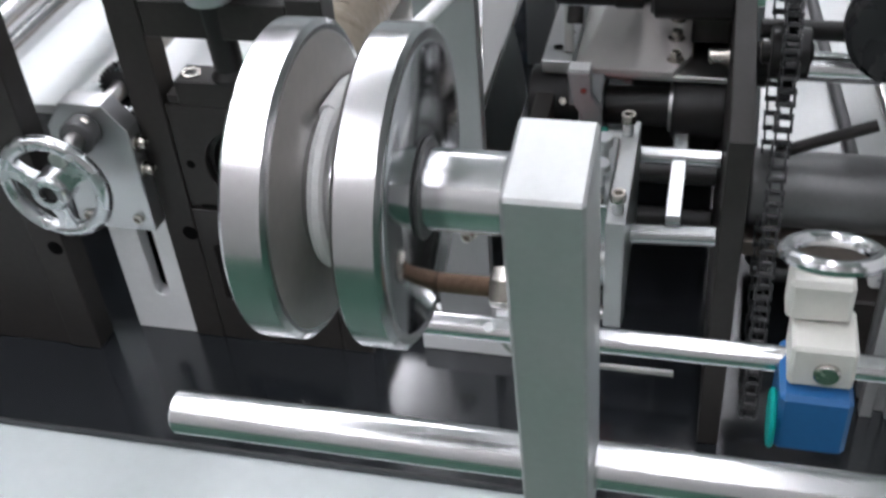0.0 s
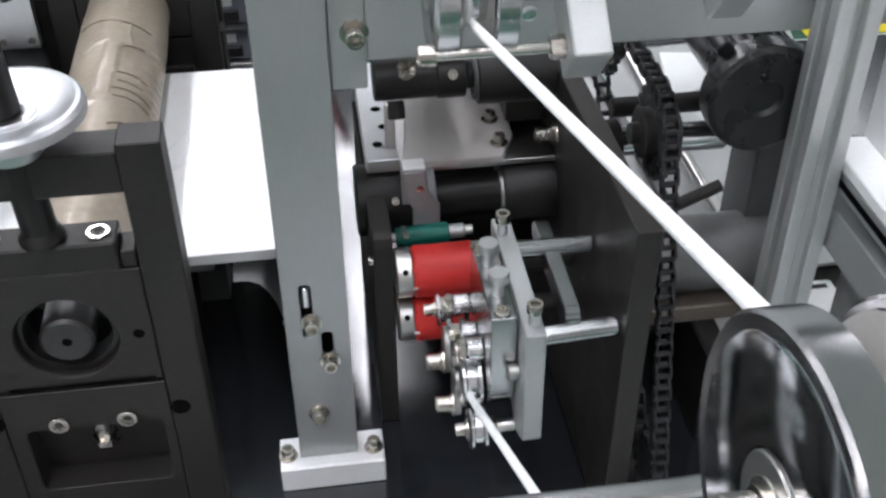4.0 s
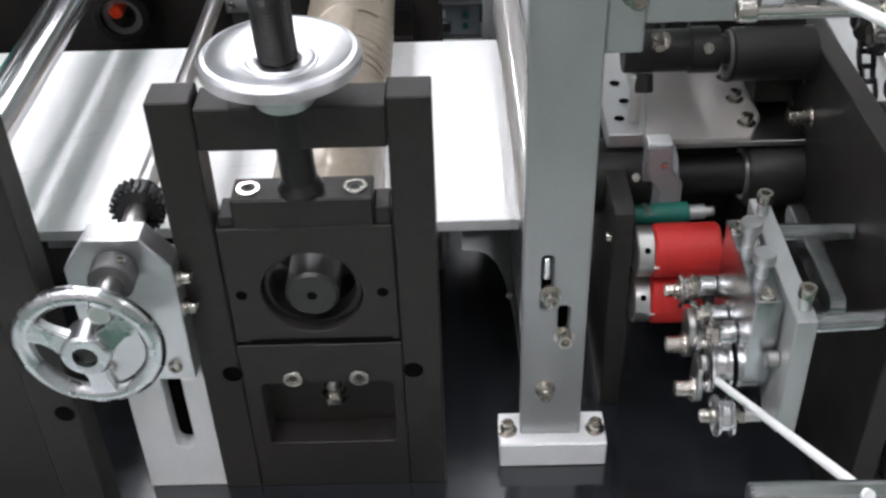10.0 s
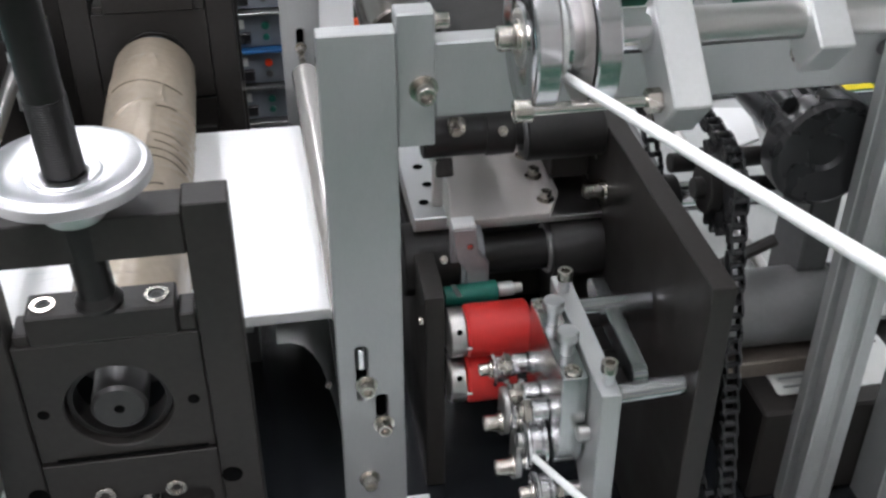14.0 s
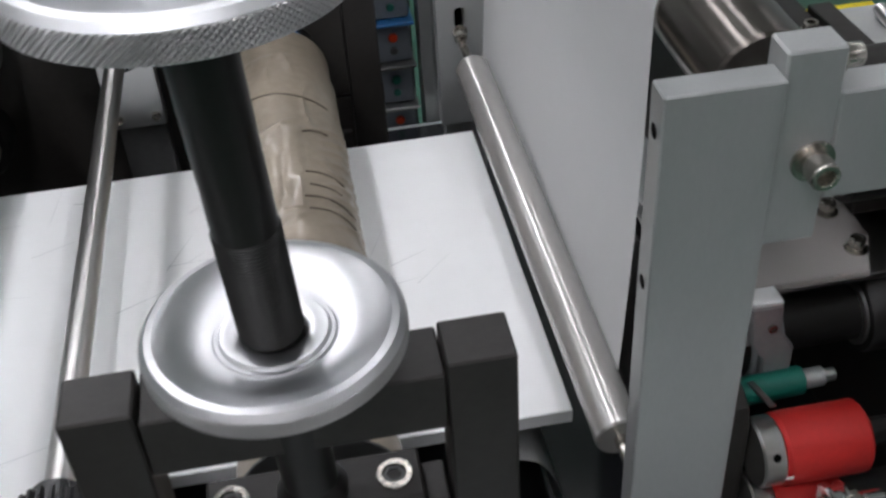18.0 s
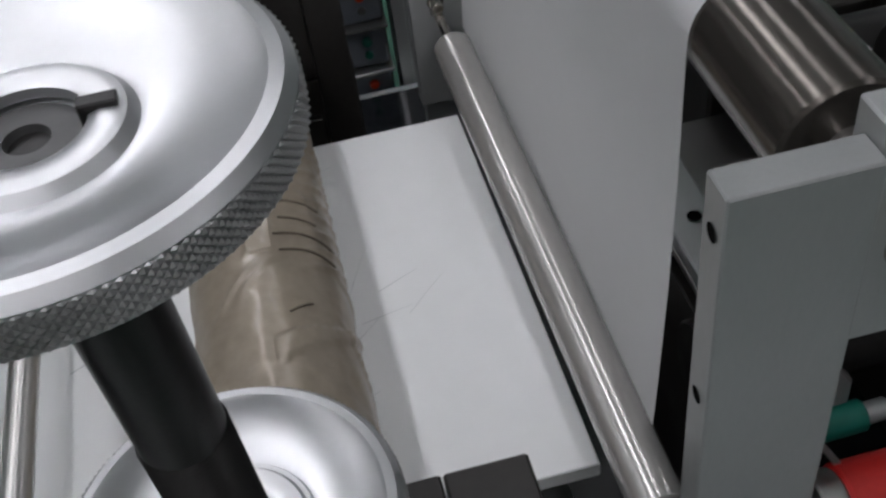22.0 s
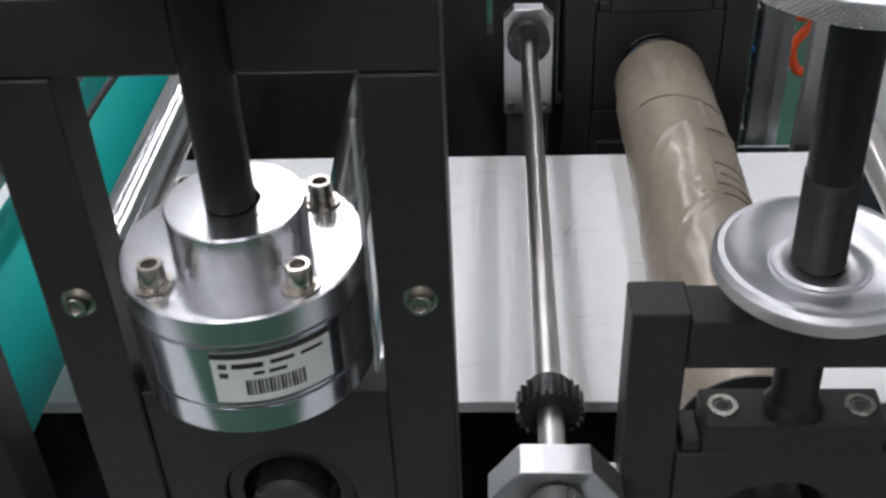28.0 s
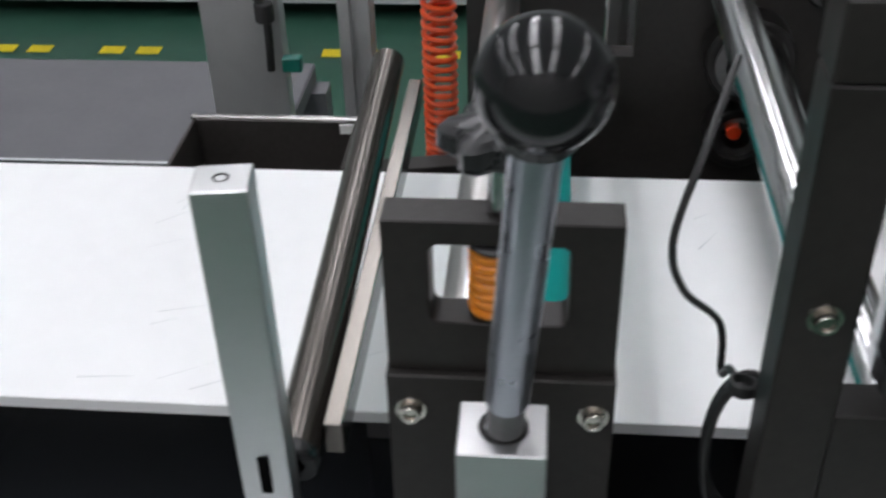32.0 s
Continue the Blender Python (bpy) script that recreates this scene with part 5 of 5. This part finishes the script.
part("bin_body", prism(rect(0.525, 0.628, 0.485, 0.60, 0.012), BZ, -0.118, "z", bev=0.002), WHITE, wb)
part("bin_lid", prism(rect(0.522, 0.618, 0.482, 0.60, 0.012), -0.1178, -0.110, "z", bev=0.002), WHITE, wb)
# aluminium extrusion uprights
def extrusion(x, y, z0, z1, w=0.030, d=0.030, name="extrusion_post", label="grey aluminium slotted extrusion post of the guard frame"):
    s = 0.004
    h, k = w / 2, d / 2
    prof = [(-h, -k), (-s, -k), (-s, -k + 0.007), (s, -k + 0.007), (s, -k), (h, -k), (h, -s), (h - 0.007, -s), (h - 0.007, s), (h, s), (h, k), (s, k), (s, k - 0.007), (-s, k - 0.007), (-s, k), (-h, k), (-h, s), (-h + 0.007, s), (-h + 0.007, -s), (-h, -s)]
    e = thing(name, (x, y, z0), label, "post", "guard frame posts")
    part("profile", prism([(x + u, y + v) for u, v in prof], z0, z1, "z"), PALE, e)
    return e
extrusion(0.4380, -0.001, BZ, 0.30, 0.025, 0.027)
gbx = thing("guard_box", (0.60, -0.05, 0.1), "white panelled guard box on grey aluminium rails", "guard")
part("panel", bbox(0.4740, 0.4900, -0.30, 0.012, 0.0862, 0.34), WHITE, gbx, "white side panel")
part("shelf", bbox(0.4520, 0.75, -0.30, 0.012, 0.078, 0.086), ARMP, gbx)
part("rail", bbox(0.4525, 0.4820, -0.30, 0.012, 0.064, 0.0778), ANOD, gbx, "grey aluminium rail")
part("rail_groove", bbox(0.4520, 0.4525, -0.299, 0.011, 0.0685, 0.0730, 0), DEEPSHADE, gbx)
part("lower_rail", bbox(0.4525, 0.4820, -0.30, 0.012, 0.024, 0.053), ANOD, gbx, "grey aluminium rail")
for py in (0.0, -0.13):
    screw(gbx, (0.4525, py, 0.0385), (-1, 0, 0), 0.0042, 0.003)
part("corner_post", bbox(0.4830, 0.50, -0.02, 0.011, BZ, 0.0635), ANOD, gbx)
part("knob", rod((0.4620, -0.062, 0.0862), (0.4620, -0.062, 0.1), 0.009), BEIGE, gbx, "round cream knob")

# ---------- cord pulleys ----------
def pulley(x, y, z, s, r, lean, length, label, pin):
    """Flanged pulley on a shaft along x; x is the outer face of the left flange, lean the way of the bracket in y and z."""
    e = thing("cord_pulley", (x + 0.03 * s, y, z), label, "pulley", "cord pulleys")
    fl = lambda x0: lathe([(0.008 * s, 0.0012), (r * 0.62, 0.0012), (r * 0.9, 0.0003), (r - 0.0008, 0), (r, 0.0008), (r, 0.0095 * s), (r - 0.0012, 0.0105 * s), (r * 0.6, 0.0098 * s), (0.008 * s, 0.0098 * s)], (x0, y, z), (1, 0, 0), 80)
    part("flange", fl(x), PRIM, e, "polished steel flange")
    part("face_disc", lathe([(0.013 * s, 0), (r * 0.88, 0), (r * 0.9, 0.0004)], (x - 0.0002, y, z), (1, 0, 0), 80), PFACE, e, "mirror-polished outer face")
    part("flange", fl(x + 0.0245 * s), PRIM, e, "polished steel flange")
    xr = x + 0.0350 * s
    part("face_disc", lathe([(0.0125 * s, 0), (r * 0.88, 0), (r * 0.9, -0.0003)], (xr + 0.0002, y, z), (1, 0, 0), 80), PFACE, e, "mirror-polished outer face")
    for xi, sg in ((x + 0.0099 * s, 1), (x + 0.0243 * s, -1)):
        part("inner_face", lathe([(0.0168 * s, 0), (r * 0.9, 0), (r * 0.93, -0.0003 * sg)], (xi + 0.0008 * sg, y, z), (1, 0, 0), 64), PINNER, e, "brushed inner face")
    part("hub", lathe([(0.0165 * s, 0.0095 * s), (0.017 * s, 0.011 * s), (0.017 * s, 0.0235 * s), (0.0165 * s, 0.025 * s)], (x, y, z), (1, 0, 0), 56), CHROME, e)
    part("cord_turn", torus((x + 0.0145 * s, y, z), (1, 0, 0), 0.0185 * s, 0.0021 * s, 48, 8), STRING, e, "white cord in the groove")
    part("shaft", rod((x + 0.034 * s, y, z), (x + 0.0555 * s, y, z), 0.0098 * s, 0.0008, 32), CHROME, e)
    part("seat", ring((x + 0.0352 * s, y, z), (x + 0.0362 * s, y, z), 0.0122 * s, 0.0098 * s, 0.0003), DGREY, e)
    screw(e, (x, y, z), (-1, 0, 0), 0.0055 * s, 0.007 * s)
    part("bearing_ring", ring((x - 0.0008, y, z), (x + 0.001, y, z), 0.0125 * s, 0.007 * s, 0.0003), STEEL, e)
    d = Vector((0, *lean)).normalized()
    n = Vector((0, d.z, -d.y))
    c = Vector((0, y, z))
    q = [c - d * 0.0105 - n * 0.0125, c + d * length - n * 0.0125, c + d * length + n * 0.0135 * s, c - d * 0.011 * s + n * 0.0135 * s]
    part("bracket", prism([(v.y, v.z) for v in q], x + 0.0555 * s, x + 0.0555 * s + 0.0166, "x", bev=0.0008), PALE, e, "pale aluminium bracket bar")
    p = c + d * 0.0325 * s
    part("pin", rod((x - 0.004 * s, p.y, p.z), (x + 0.056 * s, p.y, p.z), 0.0026 * s), pin, e, "threaded pin")
    screw(e, (x + 0.0, p.y, p.z), (-1, 0, 0), 0.0048 * s, 0.0075 * s, False)
    part("pin_nut", lathe([(0, 0), (0.005 * s, 0), (0.0054 * s, 0.0006), (0.0054 * s, 0.0065 * s), (0, 0.0065 * s)], (x + 0.0488 * s, p.y, p.z), (1, 0, 0), 6), SCREW, e)
    return e
UP = (0.2050, -0.069, 0.2355)
NP = (0.2174, -0.3992, 0.290)
pulley(*UP, 1.0, 0.0325, (-0.76, -0.65), 0.0425, "polished steel cord pulley on a forward-leaning aluminium bracket", BRIGHTPIN)
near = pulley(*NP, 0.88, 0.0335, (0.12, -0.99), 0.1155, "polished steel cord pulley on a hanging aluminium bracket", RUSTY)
nx, ny, nz = NP[0] + 0.0575, NP[1] + 0.0145, NP[2] - 0.1165
screw(near, (nx, ny, nz + 0.0018), (0, 0.12, -0.99), 0.003, 0.0022, False)
part("wire", tube(smooth_path([(nx, ny, nz), (nx - 0.002, ny + 0.002, nz - 0.02), (nx - 0.006, ny + 0.006, nz - 0.05), (nx - 0.006, ny + 0.012, nz - 0.12)]), 0.001, 6), CABLE, near, "thin dark wire")
us = thing("pulley_shaft", (0.32, UP[1], UP[2]), "dark steel shaft carrying the pulley bracket", "shaft")
part("shaft", rod((UP[0] + 0.0717, UP[1], UP[2]), (0.372, UP[1], UP[2]), 0.0085), STEEL, us)
ld = Vector((0, -0.76, -0.65)).normalized()
ln_ = Vector((0, ld.z, -ld.y))
lc = Vector((0, UP[1], UP[2]))
lq = [lc - ld * 0.145 - ln_ * 0.0125, lc + ld * 0.020 - ln_ * 0.0125, lc + ld * 0.020 + ln_ * 0.0125, lc - ld * 0.145 + ln_ * 0.0125]
part("shaft_bracket", prism([(v.y, v.z) for v in lq], 0.329, 0.345, "x", bev=0.0008), PALE, us, "pale aluminium bracket bar")
part("bracket_post", bbox(0.329, 0.345, 0.0331, 0.047, 0.1545, 0.335), PALE, us)
screw(us, tuple(Vector((0.337, 0, 0)) + lc + ld * 0.008 - ln_ * 0.0125), tuple(-ln_), 0.0052, 0.006)

r1 = thing("support_rod", (0.3, -0.381, 0.19), "thick polished steel support rod", "rod", "support rods")
part("rod", rod((0.160, -0.381, 0.1885), (0.62, -0.381, 0.1885), 0.0065, 0.001, 32), CHROME, r1)
part("stand", bbox(0.6201, 0.65, -0.396, -0.366, FZ, 0.204, 0.001), ANOD, r1)
r2 = thing("support_rod", (0.3, -0.244, 0.103), "polished steel support rod behind the pulley", "rod", "support rods")
part("rod", rod((0.184, -0.244, 0.103), (0.62, -0.244, 0.103), 0.0054, 0.001, 32), CHROME, r2)
part("stand", bbox(0.6201, 0.645, -0.256, -0.232, BZ - 0.008, 0.118, 0.001), ANOD, r2)
part("wire", tube(smooth_path([(0.228, -0.244, 0.097), (0.24, -0.244, 0.089), (0.30, -0.244, 0.088)]), 0.0015, 6), STEEL, r2)

cl = thing("rod_clamp", (0.355, -0.25, 0.08), "cream rod clamp with a blue body and wire ring", "clamp")
part("block", bbox(0.3425, 0.3665, -0.264, -0.2385, 0.1085, 0.1285, 0.0015), BEIGE, cl)
part("cap", bbox(0.3395, 0.3635, -0.250, -0.236, 0.129, 0.148, 0.002), BEIGE, cl)
part("ring", torus((0.3535, -0.243, 0.158), (0.0, 0.35, 1), 0.0165, 0.0035, 40, 10), CHROME, cl, "bright wire ring")
part("screw_head", rod((0.356, -0.267, 0.118), (0.356, -0.2642, 0.118), 0.005), SCREW, cl)
part("blue_body", bbox(0.3405, 0.3675, -0.270, -0.236, 0.078, 0.1080, 0.002), BLUE, cl, "blue plastic body")
part("blue_side", rod((0.338, -0.262, 0.088), (0.3404, -0.262, 0.088), 0.012), TEAL, cl)

# cords
def cord(pts, r):
    own = thing("cord_line", pts[0], "taut white round cord between the pulleys", "cord", "white cords")
    part("strand", tube(pts, r, 12), STRING, own)
c0 = Vector((UP[0] + 0.0165, UP[1] - 0.015, UP[2] - 0.012))
c1 = Vector((0.2302, -0.3712, 0.3005))
cord([c0, c0.lerp(c1, 0.5), c1, Vector((0.2297, -0.3872, 0.3055)), Vector((0.2297, -0.3992, 0.3065))], 0.0021)
d0 = Vector((0.2292, -0.0470, -0.0345))
d1 = Vector((0.2235, -0.249, 0.1085))
cord([d0, d0.lerp(d1, 0.5), d1], 0.0021)

# ---------- background ----------
bm_ = bmesh.new()
for k in range(60):
    x = -3 + k * 0.11
    for yy in (1.55, 2.5):
        if k % 3 != 2:
            bm_.faces.new([bm_.verts.new((x + u, yy + v, FZ + 0.003)) for u, v in ((0, 0), (0.07, 0), (0.07, 0.05), (0, 0.05))])
for k in range(14):
    x = 0.62 + k * 0.15
    bm_.faces.new([bm_.verts.new((x + u, 2.06 + v, FZ + 0.003)) for u, v in ((0, 0), (0.1, 0), (0.1, 0.06), (0, 0.06))])
tp = part("floor_tape", bm_, YELLOW)
tagged(tp, "dashed yellow tape marks on the green floor", "floor tape", kind="structure")

cabn = thing("far_cabinet", (-0.5, 3.0, FZ), "long pale cabinet with a dark gap beneath", "cabinet")
part("cabinet", bbox(-4, 3, 2.75, 3.5, FZ + 0.06, 0.9), BEDPAINT, cabn)
# Set-back base coloured near-black to paint the shaded gap under the cabinet.
part("plinth", bbox(-3.95, 2.95, 2.9, 3.4, FZ, FZ + 0.059, 0), DEEPSHADE, cabn)
part("ledge", bbox(-4.02, 3.02, 2.70, 2.749, FZ + 0.30, FZ + 0.36), GREYP, cabn)

gt = thing("grey_side_table", (-1.1, 0.85, FZ), "grey steel side table behind the machine", "table")
part("tabletop", bbox(-1.9, -0.72, 0.64, 1.12, -0.33, -0.30, 0.003), TABLEG, gt)
for tx in (-1.85, -0.72):
    for ty in (0.66, 1.1):
        part("leg", bbox(tx - 0.02, tx + 0.02, ty - 0.02, ty + 0.02, FZ, -0.3302), TABLEG, gt)

for k, (ex, ey) in enumerate(((-0.557, 0.60), (-0.311, 0.60), (0.139, 0.64))):
    extrusion(ex, ey, FZ, 0.30, 0.03, 0.03, "frame_post", "pale aluminium extrusion post behind the machine")
hs = thing("coiled_air_hose", (-0.45, 0.62, 0.1), "bright orange-red coiled air hose hanging", "hose")
hp = [(-0.480 + 0.0145 * math.cos(2 * math.pi * k / 14), 0.60 + 0.0145 * math.sin(2 * math.pi * k / 14), 0.20 - 0.0115 * k / 14 + 0.0000012 * (k / 14) ** 3) for k in range(14 * 40)]
part("coil", tube(hp, 0.0028, 7), HOSE, hs)
hs2 = thing("coiled_air_hose", (0.2, 0.8, 0.1), "loose bright orange-red air hose behind the machine", "hose")
part("hose", tube(smooth_path([(0.20, 0.8, 0.06), (0.176, 0.8, -0.04), (0.184, 0.8, -0.10), (0.21, 0.8, -0.119), (0.243, 0.8, -0.11), (0.222, 0.8, -0.13), (0.206, 0.8, -0.158), (0.216, 0.8, -0.187), (0.25, 0.8, -0.21), (0.26, 0.8, -0.5)]), 0.0055, 8), HOSE, hs2)
bp = thing("sensor_bracket", (-0.60, 0.58, 0.0), "pale bracket with a cable gland and green clip", "bracket")
part("plate", bbox(-0.706, -0.630, 0.60, 0.62, FZ + 0.6, 0.2), PALE, bp)
part("cable", tube(smooth_path([(-0.675, 0.59, 0.07), (-0.66, 0.585, 0.04), (-0.64, 0.585, 0.01), (-0.64, 0.585, -0.05)]), 0.004, 8), CABLE, bp)
part("gland", rod((-0.64, 0.585, 0.018), (-0.64, 0.585, 0.0), 0.009), CABLE, bp)
part("clip", bbox(-0.628, -0.61, 0.58, 0.592, -0.05, -0.036), GREENP, bp)
